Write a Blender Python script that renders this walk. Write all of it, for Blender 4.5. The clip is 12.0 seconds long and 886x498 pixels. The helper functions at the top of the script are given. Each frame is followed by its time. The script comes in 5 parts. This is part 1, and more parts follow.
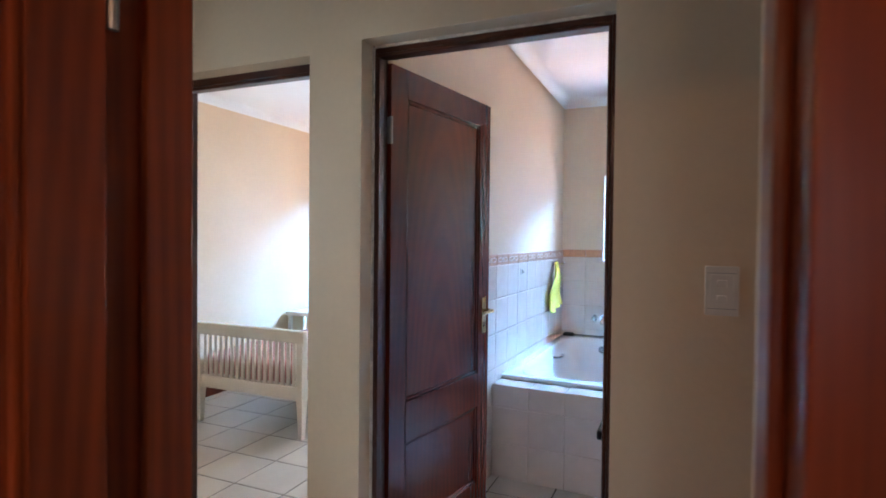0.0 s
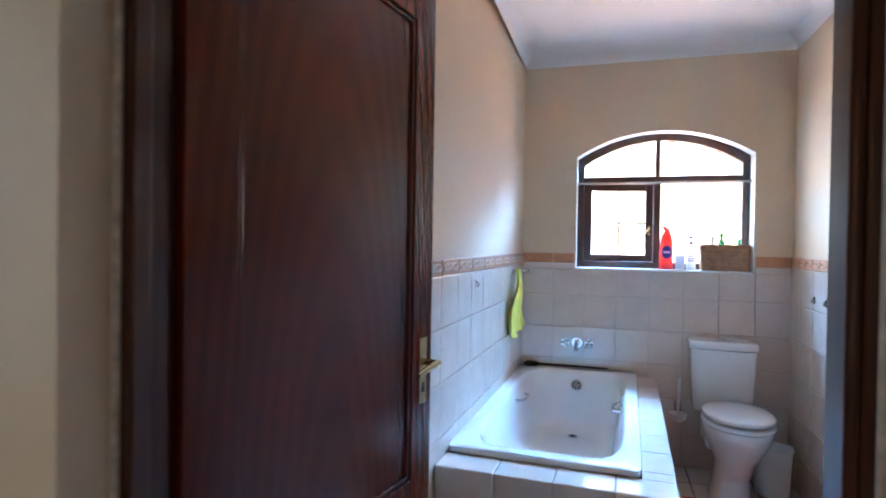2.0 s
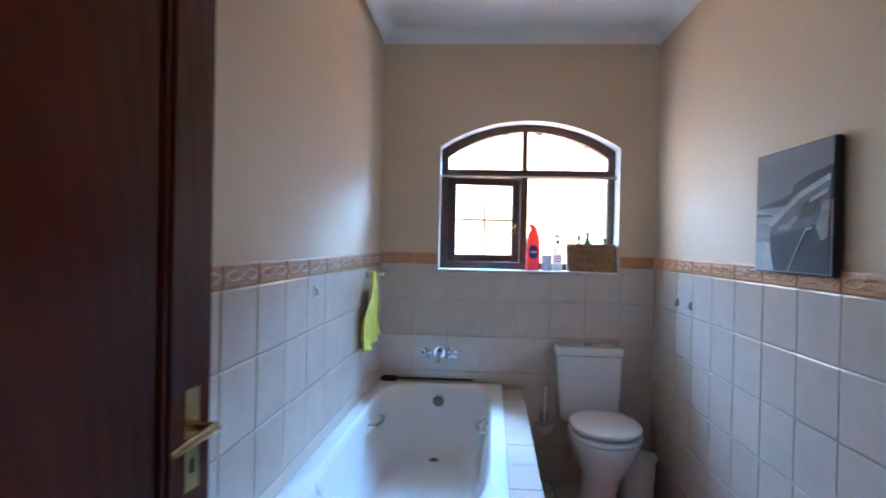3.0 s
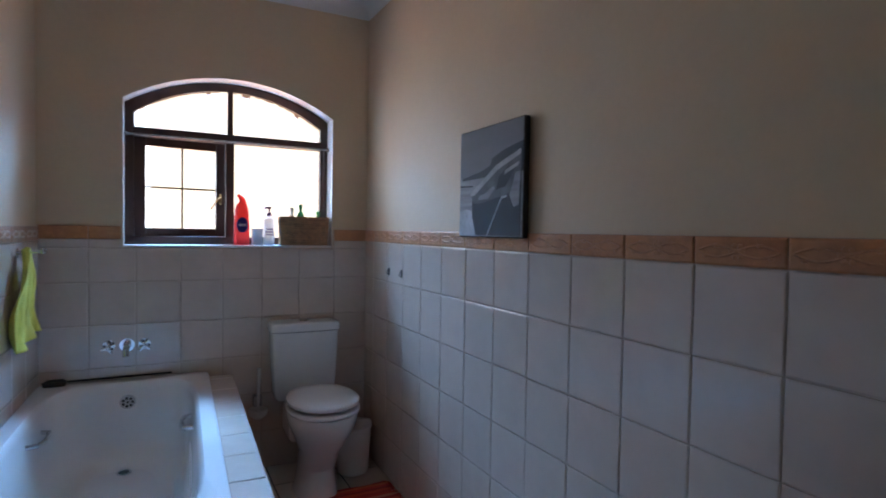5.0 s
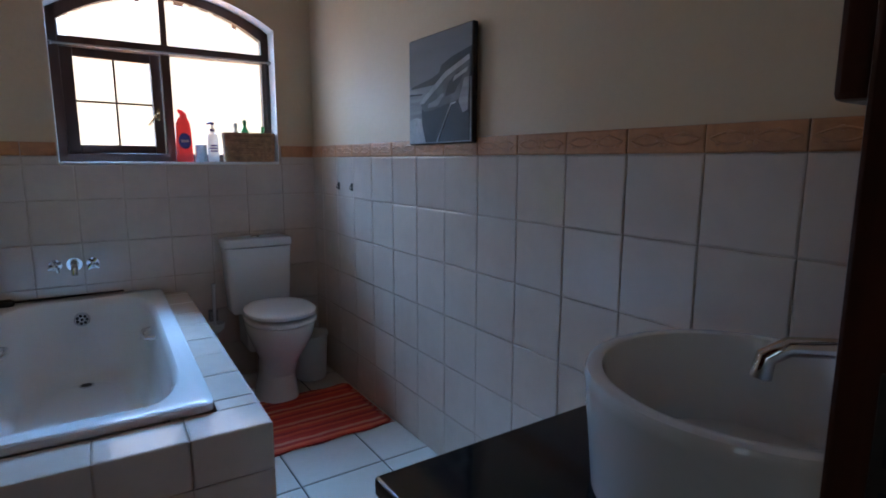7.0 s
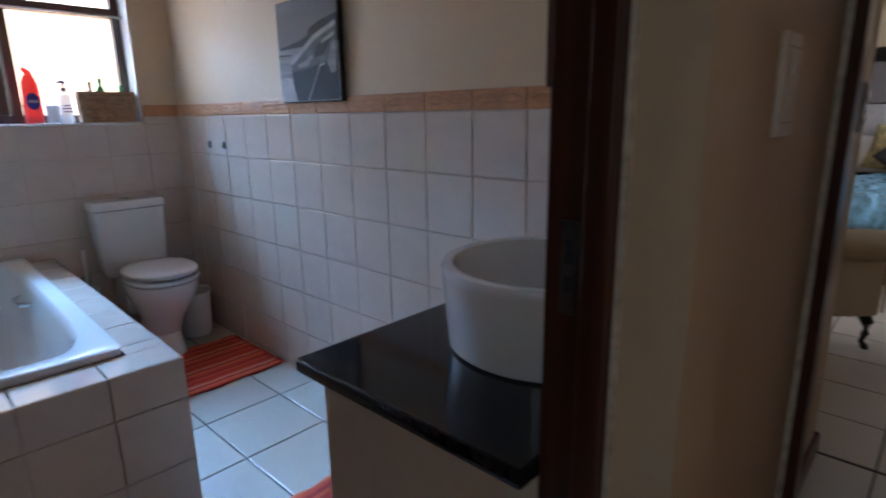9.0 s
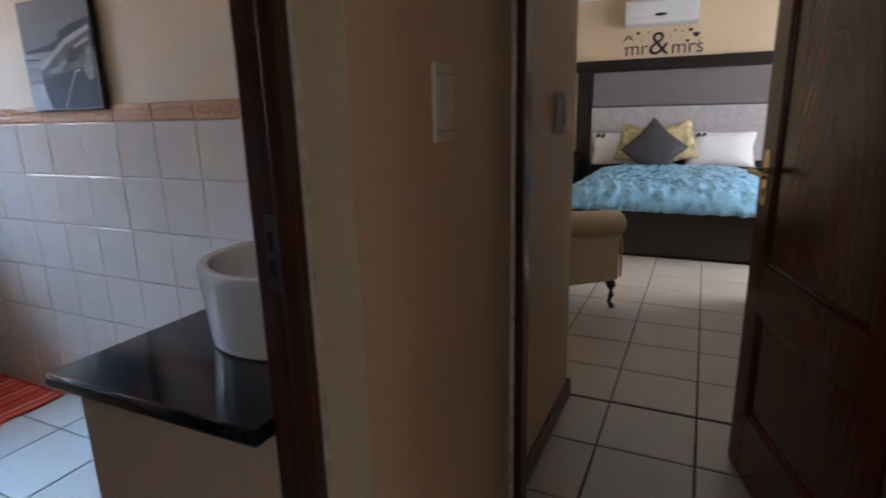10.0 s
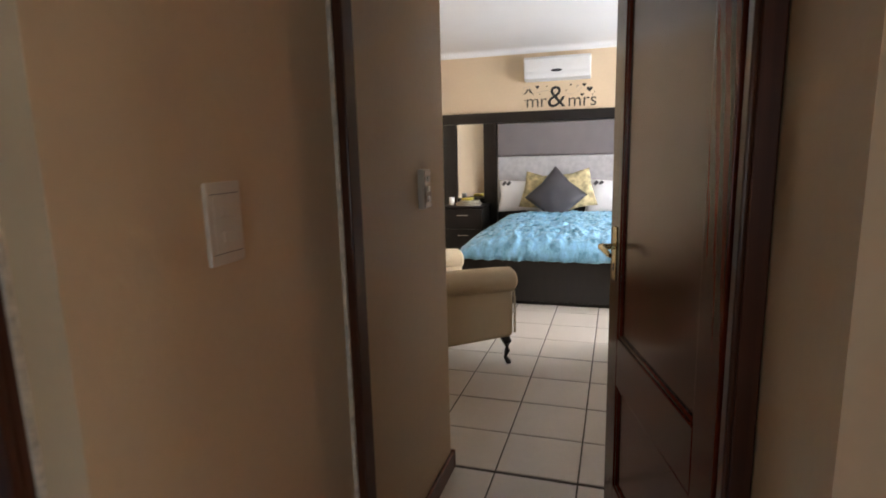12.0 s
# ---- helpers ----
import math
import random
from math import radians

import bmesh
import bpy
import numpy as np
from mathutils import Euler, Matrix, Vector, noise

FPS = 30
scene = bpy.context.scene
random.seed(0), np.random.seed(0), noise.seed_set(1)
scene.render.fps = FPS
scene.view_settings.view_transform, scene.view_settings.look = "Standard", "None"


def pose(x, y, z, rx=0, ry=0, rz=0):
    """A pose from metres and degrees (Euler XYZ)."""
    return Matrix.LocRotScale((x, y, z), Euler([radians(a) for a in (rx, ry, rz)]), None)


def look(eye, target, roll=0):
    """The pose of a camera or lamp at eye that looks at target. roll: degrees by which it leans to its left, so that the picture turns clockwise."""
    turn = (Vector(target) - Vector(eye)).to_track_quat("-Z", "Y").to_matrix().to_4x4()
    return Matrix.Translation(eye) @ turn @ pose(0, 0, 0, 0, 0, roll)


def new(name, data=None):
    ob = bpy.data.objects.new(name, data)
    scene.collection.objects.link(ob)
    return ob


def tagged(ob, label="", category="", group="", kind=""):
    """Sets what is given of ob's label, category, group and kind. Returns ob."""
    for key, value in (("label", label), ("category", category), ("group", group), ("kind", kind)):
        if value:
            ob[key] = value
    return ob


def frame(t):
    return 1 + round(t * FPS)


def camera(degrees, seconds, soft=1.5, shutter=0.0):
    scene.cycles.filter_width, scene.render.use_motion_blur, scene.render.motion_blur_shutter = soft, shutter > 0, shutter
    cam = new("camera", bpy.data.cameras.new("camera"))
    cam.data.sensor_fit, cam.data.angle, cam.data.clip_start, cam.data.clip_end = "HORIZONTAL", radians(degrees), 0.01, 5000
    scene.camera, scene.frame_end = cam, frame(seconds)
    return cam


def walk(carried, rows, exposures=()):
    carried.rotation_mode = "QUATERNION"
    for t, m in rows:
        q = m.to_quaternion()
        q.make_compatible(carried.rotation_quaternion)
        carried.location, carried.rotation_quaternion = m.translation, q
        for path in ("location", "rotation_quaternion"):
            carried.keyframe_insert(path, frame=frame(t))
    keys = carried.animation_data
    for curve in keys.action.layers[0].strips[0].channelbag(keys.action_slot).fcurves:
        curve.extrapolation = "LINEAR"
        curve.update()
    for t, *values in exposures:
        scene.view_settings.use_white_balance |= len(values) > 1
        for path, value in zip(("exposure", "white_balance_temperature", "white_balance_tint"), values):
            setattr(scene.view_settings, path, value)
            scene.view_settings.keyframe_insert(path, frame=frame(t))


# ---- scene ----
cam = camera(77.5, 12.0, 1.7, 0.4)
PATH = [
    (0, (-0.076, 1.926, 1.419), (-0.87, 3.762, 1.38), 0.6),
    (0.5, (-0.216, 2.231, 1.418), (-1.012, 4.066, 1.38), 0.7),
    (1, (-0.312, 2.505, 1.397), (-1.067, 4.356, 1.364), 0.9),
    (1.5, (-0.402, 2.801, 1.391), (-1.102, 4.674, 1.363), 0.7),
    (2, (-0.492, 3.091, 1.384), (-1.066, 5.007, 1.363), 0.9),
    (2.5, (-0.516, 3.302, 1.369), (-0.86, 5.272, 1.353), 1.2),
    (3, (-0.487, 3.571, 1.385), (-0.6, 5.568, 1.367), 1.2),
    (3.5, (-0.497, 3.713, 1.39), (-0.308, 5.704, 1.37), 1.1),
    (5.5, (-0.589, 3.689, 1.296), (0.463, 5.387, 1.189), 0.3),
    (6, (-0.646, 3.678, 1.266), (0.467, 5.33, 1.083), -0.2),
    (6.5, (-0.62, 3.644, 1.256), (0.465, 5.303, 0.988), -0.2),
    (8.5, (-0.79, 3.482, 1.229), (0.453, 4.982, 0.783), -0.9),
    (9, (-0.838, 3.388, 1.257), (0.578, 4.717, 0.781), -0.9),
    (9.5, (-0.855, 3.27, 1.259), (0.759, 4.351, 0.781), -1.1),
    (10, (-0.871, 3.161, 1.27), (0.887, 3.986, 0.79), -1.4),
    (10.5, (-0.885, 3.078, 1.302), (0.926, 3.777, 0.822), -1.9),
    (11, (-0.887, 3.044, 1.349), (0.933, 3.729, 0.881), -1.9),
    (11.5, (-0.836, 3.013, 1.373), (1.01, 3.662, 0.96), -1.7),
    (12, (-0.711, 2.971, 1.393), (1.165, 3.567, 1.039), -1.5),
]
EXPOSURES = [(0, 0.25, 5900, 10), (0.5, 0.1, 5900, 10), (1.0, 0.0, 6000, 10), (2.0, -0.28, 6200, 10), (2.5, -0.65, 6300, 10), (3.5, -1.08, 6450, 11), (5.5, -1.88, 6450, 12),
             (6.7, -1.95, 6450, 12), (8.3, -1.58, 6700, 13), (9.5, -1.1, 7000, 14), (10.0, -0.9, 7300, 14), (10.5, -0.6, 7600, 13), (11.2, -0.33, 7700, 12), (12, 0.02, 7500, 12)]
walk(cam, [(t, look(eye, target, roll)) for t, eye, target, roll in PATH], EXPOSURES)

# ---- light and exposure ----
world = bpy.data.worlds.new("world")
scene.world = world
world.use_nodes = True
wn = world.node_tree
sky = wn.nodes.new("ShaderNodeTexSky")
sky.sky_type = "NISHITA"
sky.sun_disc = False
sky.sun_elevation = radians(48)
sky.sun_rotation = radians(200)
wn.links.new(sky.outputs[0], wn.nodes["Background"].inputs[0])
wn.nodes["Background"].inputs[1].default_value = 0.1


def sun_lamp(strength, direction):
    data = bpy.data.lights.new("sun", "SUN")
    data.energy, data.angle, data.color = strength, radians(0.5), (1.0, 0.94, 0.86)
    ob = new("sun", data)
    ob.matrix_world = look((0, 0, 12), Vector((0, 0, 12)) + Vector(direction))


def window_light(name, eye, target, w, h, watts, colour):
    data = bpy.data.lights.new(name, "AREA")
    data.shape, data.size, data.size_y, data.energy, data.color = "RECTANGLE", w, h, watts, colour
    ob = new(name, data)
    ob.matrix_world = look(eye, target)


sun_lamp(3.0, (-0.2, 0.5, -0.85))
window_light("bathroom_horizon_sky", (-0.1, 8.5, 2.0), (-0.1, 5.6, 1.75), 3.2, 2.8, 170, (1.0, 0.82, 0.64))
window_light("bathroom_ground_bounce", (-0.1, 8.15, 0.45), (-0.1, 5.9, 2.3), 3.0, 1.3, 330, (1.0, 0.58, 0.36))
window_light("bathroom_sky", (0.14, 8.02, 3.15), (-0.5, 5.4, 0.5), 1.9, 1.6, 4900, (0.21, 0.50, 1.0))
window_light("child_room_daylight", (-2.3, 8.8, 2.0), (-2.5, 5.0, 0.8), 3.4, 2.6, 440, (0.62, 0.80, 1.0))
window_light("main_bedroom_daylight", (4.2, 0.22, 1.5), (4.2, 3.0, 1.1), 2.2, 1.4, 240, (0.70, 0.80, 1.0))
window_light("passage_daylight", (0.9, -1.76, 1.5), (0.5, 1.0, 1.3), 1.3, 1.2, 20, (0.95, 0.97, 1.0))
window_light("corridor_daylight", (-2.22, 2.93, 1.47), (-0.4, 3.2, 1.35), 0.32, 1.0, 6, (0.62, 0.80, 1.0))


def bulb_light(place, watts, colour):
    data = bpy.data.lights.new("unseen_ceiling_bulb", "POINT")
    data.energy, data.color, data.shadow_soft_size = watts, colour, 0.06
    new("unseen_ceiling_bulb", data).location = place


# unseen bulb, assumed from the warm light on the nearest door wood
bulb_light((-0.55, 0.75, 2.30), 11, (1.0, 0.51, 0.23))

# ---- materials ----


def material(name, colour, rough=0.5, metal=0.0, vary=0.12, scale=6.0, bump=0.0, bump_scale=60.0, coat=0.0, stain=0.0,
             random_tone=0.0, island_tone=0.0, stretch=(1, 1, 1), specular=0.5):
    """A surface with variation at two scales, fine relief and wear."""
    m = bpy.data.materials.new(name)
    m.use_nodes = True
    nt = m.node_tree
    n, l = nt.nodes, nt.links
    b = n["Principled BSDF"]
    b.inputs["Metallic"].default_value = metal
    b.inputs["Coat Weight"].default_value = coat
    b.inputs["Coat Roughness"].default_value = 0.12
    b.inputs["Specular IOR Level"].default_value = specular
    tc = n.new("ShaderNodeTexCoord")
    mp = n.new("ShaderNodeMapping")
    mp.inputs["Scale"].default_value = stretch
    if random_tone:
        place = n.new("ShaderNodeObjectInfo")
        shift = n.new("ShaderNodeVectorMath")
        shift.operation = "MULTIPLY_ADD"
        l.new(place.outputs["Random"], shift.inputs[0])
        shift.inputs[1].default_value = (37.0, 53.0, 19.0)
        l.new(tc.outputs["Object"], shift.inputs[2])
        l.new(shift.outputs[0], mp.inputs[0])
    else:
        l.new(tc.outputs["Object"], mp.inputs[0])
    big = n.new("ShaderNodeTexNoise")
    big.inputs["Scale"].default_value = scale
    big.inputs["Detail"].default_value = 6
    l.new(mp.outputs[0], big.inputs["Vector"])
    fine = n.new("ShaderNodeTexNoise")
    fine.inputs["Scale"].default_value = bump_scale
    fine.inputs["Detail"].default_value = 4
    l.new(mp.outputs[0], fine.inputs["Vector"])
    add = n.new("ShaderNodeMath")
    add.operation = "MULTIPLY_ADD"
    l.new(fine.outputs[0], add.inputs[0])
    add.inputs[1].default_value = 0.35
    l.new(big.outputs[0], add.inputs[2])
    last = add
    for amount, kind in ((random_tone, "ShaderNodeObjectInfo"), (island_tone, "ShaderNodeNewGeometry")):
        if amount:
            info = n.new(kind)
            more = n.new("ShaderNodeMath")
            more.operation = "MULTIPLY_ADD"
            l.new(info.outputs["Random" if kind.endswith("Info") else "Random Per Island"], more.inputs[0])
            more.inputs[1].default_value = amount
            l.new(last.outputs[0], more.inputs[2])
            last = more
    ramp = n.new("ShaderNodeValToRGB")
    c = Vector(colour)
    dark, light = c * (1 - vary * 1.6), c * (1 + vary)
    ramp.color_ramp.elements[0].position, ramp.color_ramp.elements[1].position = 0.35, 0.95 + random_tone + island_tone
    ramp.color_ramp.elements[0].color = (*dark, 1)
    ramp.color_ramp.elements[1].color = (*[min(1, v) for v in light], 1)
    l.new(last.outputs[0], ramp.inputs[0])
    out = ramp.outputs[0]
    if stain:
        blot = n.new("ShaderNodeTexNoise")
        blot.inputs["Scale"].default_value = 1.7
        blot.inputs["Detail"].default_value = 8
        l.new(tc.outputs["Object"], blot.inputs["Vector"])
        cut = n.new("ShaderNodeMapRange")
        cut.inputs[1].default_value, cut.inputs[2].default_value = 0.5, 0.75
        cut.inputs[4].default_value = stain
        l.new(blot.outputs[0], cut.inputs[0])
        mix = n.new("ShaderNodeMix")
        mix.data_type = "RGBA"
        l.new(cut.outputs[0], mix.inputs[0])
        l.new(out, mix.inputs[6])
        mix.inputs[7].default_value = (*(c * 0.72), 1)
        out = mix.outputs[2]
    l.new(out, b.inputs["Base Color"])
    rr = n.new("ShaderNodeMapRange")
    rr.inputs[3].default_value, rr.inputs[4].default_value = max(0.02, rough * 0.8), min(1, rough * 1.25)
    l.new(big.outputs[0], rr.inputs[0])
    l.new(rr.outputs[0], b.inputs["Roughness"])
    if bump:
        bp = n.new("ShaderNodeBump")
        bp.inputs["Strength"].default_value = bump
        bp.inputs["Distance"].default_value = 0.004
        l.new(fine.outputs[0], bp.inputs["Height"])
        l.new(bp.outputs[0], b.inputs["Normal"])
    return m


def wood(name, dark, light, rough, rings=9.0, axis="X", heart=(0, -0.38, -0.05)):
    """Dark varnished timber: long fibres along z and flame arches round a heart line."""
    m = bpy.data.materials.new(name)
    m.use_nodes = True
    nt = m.node_tree
    n, l = nt.nodes, nt.links
    b = n["Principled BSDF"]
    tc = n.new("ShaderNodeTexCoord")
    mp = n.new("ShaderNodeMapping")
    mp.inputs["Scale"].default_value = (1.0, 1.0, 0.10)
    l.new(tc.outputs["Object"], mp.inputs[0])
    warp = n.new("ShaderNodeTexNoise")
    warp.inputs["Scale"].default_value, warp.inputs["Detail"].default_value = rings, 5
    l.new(mp.outputs[0], warp.inputs["Vector"])
    wave = n.new("ShaderNodeTexWave")
    wave.wave_type = "RINGS"
    wave.rings_direction = axis
    wave.inputs["Scale"].default_value, wave.inputs["Distortion"].default_value = 10.0, 1.6
    wave.inputs["Detail"].default_value, wave.inputs["Detail Scale"].default_value = 3.0, 1.6
    arch = n.new("ShaderNodeMapping")
    arch.inputs["Location"].default_value = heart
    arch.inputs["Scale"].default_value = (1.0, 1.0, 0.17)
    l.new(tc.outputs["Object"], arch.inputs[0])
    l.new(arch.outputs[0], wave.inputs["Vector"])
    mp2 = n.new("ShaderNodeMapping")
    mp2.inputs["Scale"].default_value = (120, 120, 2.5)
    l.new(tc.outputs["Object"], mp2.inputs[0])
    pore = n.new("ShaderNodeTexNoise")
    pore.inputs["Scale"].default_value = 2.0
    l.new(mp2.outputs[0], pore.inputs["Vector"])
    a = n.new("ShaderNodeMath")
    a.operation = "MULTIPLY_ADD"
    l.new(wave.outputs[1], a.inputs[0])
    a.inputs[1].default_value = 0.14
    l.new(warp.outputs[0], a.inputs[2])
    a2 = n.new("ShaderNodeMath")
    a2.operation = "MULTIPLY_ADD"
    l.new(pore.outputs[0], a2.inputs[0])
    a2.inputs[1].default_value = 0.22
    l.new(a.outputs[0], a2.inputs[2])
    ramp = n.new("ShaderNodeValToRGB")
    ramp.color_ramp.elements[0].position, ramp.color_ramp.elements[1].position = 0.35, 1.2
    ramp.color_ramp.elements[0].color, ramp.color_ramp.elements[1].color = (*dark, 1), (*light, 1)
    l.new(a2.outputs[0], ramp.inputs[0])
    l.new(ramp.outputs[0], b.inputs["Base Color"])
    b.inputs["Roughness"].default_value = rough
    b.inputs["Specular IOR Level"].default_value = 0.28
    b.inputs["Coat Weight"].default_value, b.inputs["Coat Roughness"].default_value = 0.06, 0.14
    bp = n.new("ShaderNodeBump")
    bp.inputs["Strength"].default_value, bp.inputs["Distance"].default_value = 0.03, 0.0006
    l.new(a2.outputs[0], bp.inputs["Height"])
    l.new(bp.outputs[0], b.inputs["Normal"])
    return m


def glass(name, tint=(1, 1, 1), rough=0.0):
    m = bpy.data.materials.new(name)
    m.use_nodes = True
    b = m.node_tree.nodes["Principled BSDF"]
    b.inputs["Base Color"].default_value = (*tint, 1)
    b.inputs["Transmission Weight"].default_value = 1
    b.inputs["Roughness"].default_value, b.inputs["IOR"].default_value = rough, 1.45
    return m


def striped(name, colours, width, axis, rough=0.9):
    """Woven stripes of the given colours, each about width metres, across an axis."""
    m = bpy.data.materials.new(name)
    m.use_nodes = True
    n, l = m.node_tree.nodes, m.node_tree.links
    b = n["Principled BSDF"]
    tc = n.new("ShaderNodeTexCoord")
    sep = n.new("ShaderNodeSeparateXYZ")
    l.new(tc.outputs["Object"], sep.inputs[0])
    wob = n.new("ShaderNodeTexNoise")
    wob.inputs["Scale"].default_value = 9
    l.new(tc.outputs["Object"], wob.inputs["Vector"])
    s = n.new("ShaderNodeMath")
    s.operation = "MULTIPLY_ADD"
    l.new(wob.outputs[0], s.inputs[0])
    s.inputs[1].default_value = 0.014
    l.new(sep.outputs[axis], s.inputs[2])
    d = n.new("ShaderNodeMath")
    d.operation = "DIVIDE"
    l.new(s.outputs[0], d.inputs[0])
    d.inputs[1].default_value = width * len(colours)
    f = n.new("ShaderNodeMath")
    f.operation = "FRACT"
    l.new(d.outputs[0], f.inputs[0])
    ramp = n.new("ShaderNodeValToRGB")
    ramp.color_ramp.interpolation = "CONSTANT"
    for i, c in enumerate(colours):
        e = ramp.color_ramp.elements[i] if i < 2 else ramp.color_ramp.elements.new(i / len(colours))
        e.position, e.color = i / len(colours), (*c, 1)
    l.new(f.outputs[0], ramp.inputs[0])
    l.new(ramp.outputs[0], b.inputs["Base Color"])
    b.inputs["Roughness"].default_value = rough
    weave = n.new("ShaderNodeTexNoise")
    weave.inputs["Scale"].default_value = 160
    l.new(tc.outputs["Object"], weave.inputs["Vector"])
    bp = n.new("ShaderNodeBump")
    bp.inputs["Strength"].default_value, bp.inputs["Distance"].default_value = 0.6, 0.006
    l.new(weave.outputs[0], bp.inputs["Height"])
    l.new(bp.outputs[0], b.inputs["Normal"])
    return m


PAINT = material("cream_wall_paint", (0.66, 0.50, 0.33), 0.55, vary=0.05, scale=1.6, bump=0.25, bump_scale=45, stain=0.12)
WHITE_PAINT = material("white_ceiling_paint", (0.80, 0.79, 0.77), 0.8, vary=0.03, scale=1.2, bump=0.15, bump_scale=80)
BEAD = material("smeared_filler", (0.66, 0.58, 0.48), 0.7, vary=0.25, scale=30, bump=0.8, bump_scale=60)
TILE = material("cream_glazed_tile", (0.61, 0.50, 0.42), 0.10, vary=0.06, scale=9, bump=0.03, bump_scale=22, coat=0.35, random_tone=0.12)
GROUT = material("brown_grout", (0.54, 0.43, 0.35), 0.9, vary=0.25, scale=20, bump=0.5, bump_scale=200)
FLOOR_TILE = material("beige_floor_tile", (0.58, 0.51, 0.43), 0.30, vary=0.06, scale=4, bump=0.08, bump_scale=40, coat=0.15, random_tone=0.10)
FLOOR_GROUT = material("dark_floor_grout", (0.07, 0.055, 0.045), 0.95, vary=0.3, scale=18, bump=0.5, bump_scale=150)
BORDER = material("terracotta_border_tile", (0.50, 0.22, 0.095), 0.32, vary=0.22, scale=16, bump=0.5, bump_scale=60, random_tone=0.1)
RELIEF = material("raised_border_ornament", (0.52, 0.24, 0.11), 0.35, vary=0.18, scale=20, bump=0.2)
PATTERN = material("grey_brown_border_tile", (0.42, 0.21, 0.11), 0.35, vary=0.3, scale=40, bump=0.4, bump_scale=70, random_tone=0.1)
PATTERN_LIGHT = material("pale_border_ornament", (0.60, 0.46, 0.36), 0.35, vary=0.2, scale=30)
MAHOGANY = wood("varnished_mahogany", (0.044, 0.0062, 0.0034), (0.15, 0.019, 0.0062), 0.20, 3.0)
MAHOGANY_ACROSS = wood("varnished_mahogany_across", (0.044, 0.0062, 0.0034), (0.15, 0.019, 0.0062), 0.20, 3.0, "Y", (-0.40, 0, -0.05))
# warm lamplight on the first doorway is mixed into this wood's colour
LAMPLIT_RED_WOOD = wood("lamplit_red_mahogany", (0.075, 0.014, 0.005), (0.36, 0.066, 0.016), 0.34, 7.0)
FRAME_WOOD = wood("dark_mahogany_frame", (0.028, 0.010, 0.006), (0.10, 0.030, 0.014), 0.30)
SKIRT_WOOD = wood("red_brown_skirting", (0.06, 0.016, 0.010), (0.19, 0.055, 0.028), 0.35)
WINDOW_WOOD = wood("dark_window_timber", (0.03, 0.012, 0.008), (0.10, 0.045, 0.03), 0.35)
BED_WOOD = material("black_brown_bed_veneer", (0.012, 0.009, 0.008), 0.30, vary=0.25, scale=4, bump=0.05, stretch=(1, 6, 1))
ENAMEL = material("white_bath_enamel", (0.82, 0.81, 0.79), 0.10, vary=0.03, scale=2.5, coat=0.4, stain=0.05)
CERAMIC = material("white_sanitary_ceramic", (0.78, 0.77, 0.75), 0.10, vary=0.03, scale=3, coat=0.4)
SEAT = material("white_toilet_seat", (0.84, 0.84, 0.84), 0.16, vary=0.02, scale=3)
CHROME = material("chrome", (0.60, 0.60, 0.61), 0.12, 1.0, vary=0.05, scale=20)
BRASS = material("worn_brass", (0.55, 0.42, 0.22), 0.25, 1.0, vary=0.15, scale=30, bump=0.1)
WARM_METAL = material("pale_warm_metal", (0.42, 0.34, 0.28), 0.35, 0.6, vary=0.15, scale=30)
STEEL = material("tarnished_steel", (0.35, 0.32, 0.29), 0.4, 1.0, vary=0.2, scale=40)
DARK = material("dark_void", (0.012, 0.012, 0.012), 0.7, vary=0.2)
GRANITE = material("black_granite", (0.014, 0.013, 0.014), 0.09, vary=0.55, scale=60, bump=0.0, bump_scale=220, specular=0.35)
VANITY = material("beige_melamine", (0.55, 0.38, 0.25), 0.45, vary=0.08, scale=3, bump=0.05, stretch=(1, 1, 0.2))
PLASTIC = material("white_plastic", (0.78, 0.77, 0.74), 0.35, vary=0.03, scale=8)
CREAM_PLASTIC = material("ivory_plastic", (0.66, 0.59, 0.50), 0.35, vary=0.04, scale=8)
RED_PLASTIC = material("red_plastic_bottle", (0.85, 0.05, 0.04), 0.32, vary=0.08, scale=9)
RED_PLASTIC.node_tree.nodes["Principled BSDF"].inputs["Transmission Weight"].default_value = 0.45
DARK_STEEL = material("dark_steel", (0.10, 0.09, 0.08), 0.45, 1.0, vary=0.2, scale=40)
BLUE_LABEL = material("blue_label", (0.03, 0.06, 0.30), 0.4, vary=0.2, scale=30)
WHITE_LABEL = material("white_label", (0.75, 0.74, 0.76), 0.45, vary=0.06, scale=20)
PURPLE = material("purple_pump", (0.12, 0.06, 0.25), 0.35, vary=0.1)
GREEN = material("green_plastic", (0.08, 0.45, 0.18), 0.3, vary=0.1)
MILKY = material("milky_plastic", (0.80, 0.79, 0.80), 0.4, vary=0.03, scale=8)
MILKY.node_tree.nodes["Principled BSDF"].inputs["Transmission Weight"].default_value = 0.55
WICKER = material("brown_wicker", (0.34, 0.18, 0.09), 0.6, vary=0.45, scale=40, bump=0.4, bump_scale=200, island_tone=0.25)
TOWEL = material("lime_yellow_towel", (0.80, 0.73, 0.13), 0.95, vary=0.15, scale=14, bump=0.9, bump_scale=260)
CANVAS_SKY = material("grey_photo_sky", (0.20, 0.20, 0.215), 0.7, vary=0.2, scale=3, bump=0.2, bump_scale=300, stretch=(1, 0.6, 2.5))
CANVAS_SEA = material("grey_photo_sea", (0.30, 0.31, 0.32), 0.7, vary=0.35, scale=9, bump=0.2, bump_scale=300, stretch=(1, 0.5, 5))
CANVAS_DARK = material("dark_photo_hull", (0.035, 0.042, 0.05), 0.7, vary=0.5, scale=7, bump=0.2, bump_scale=300)
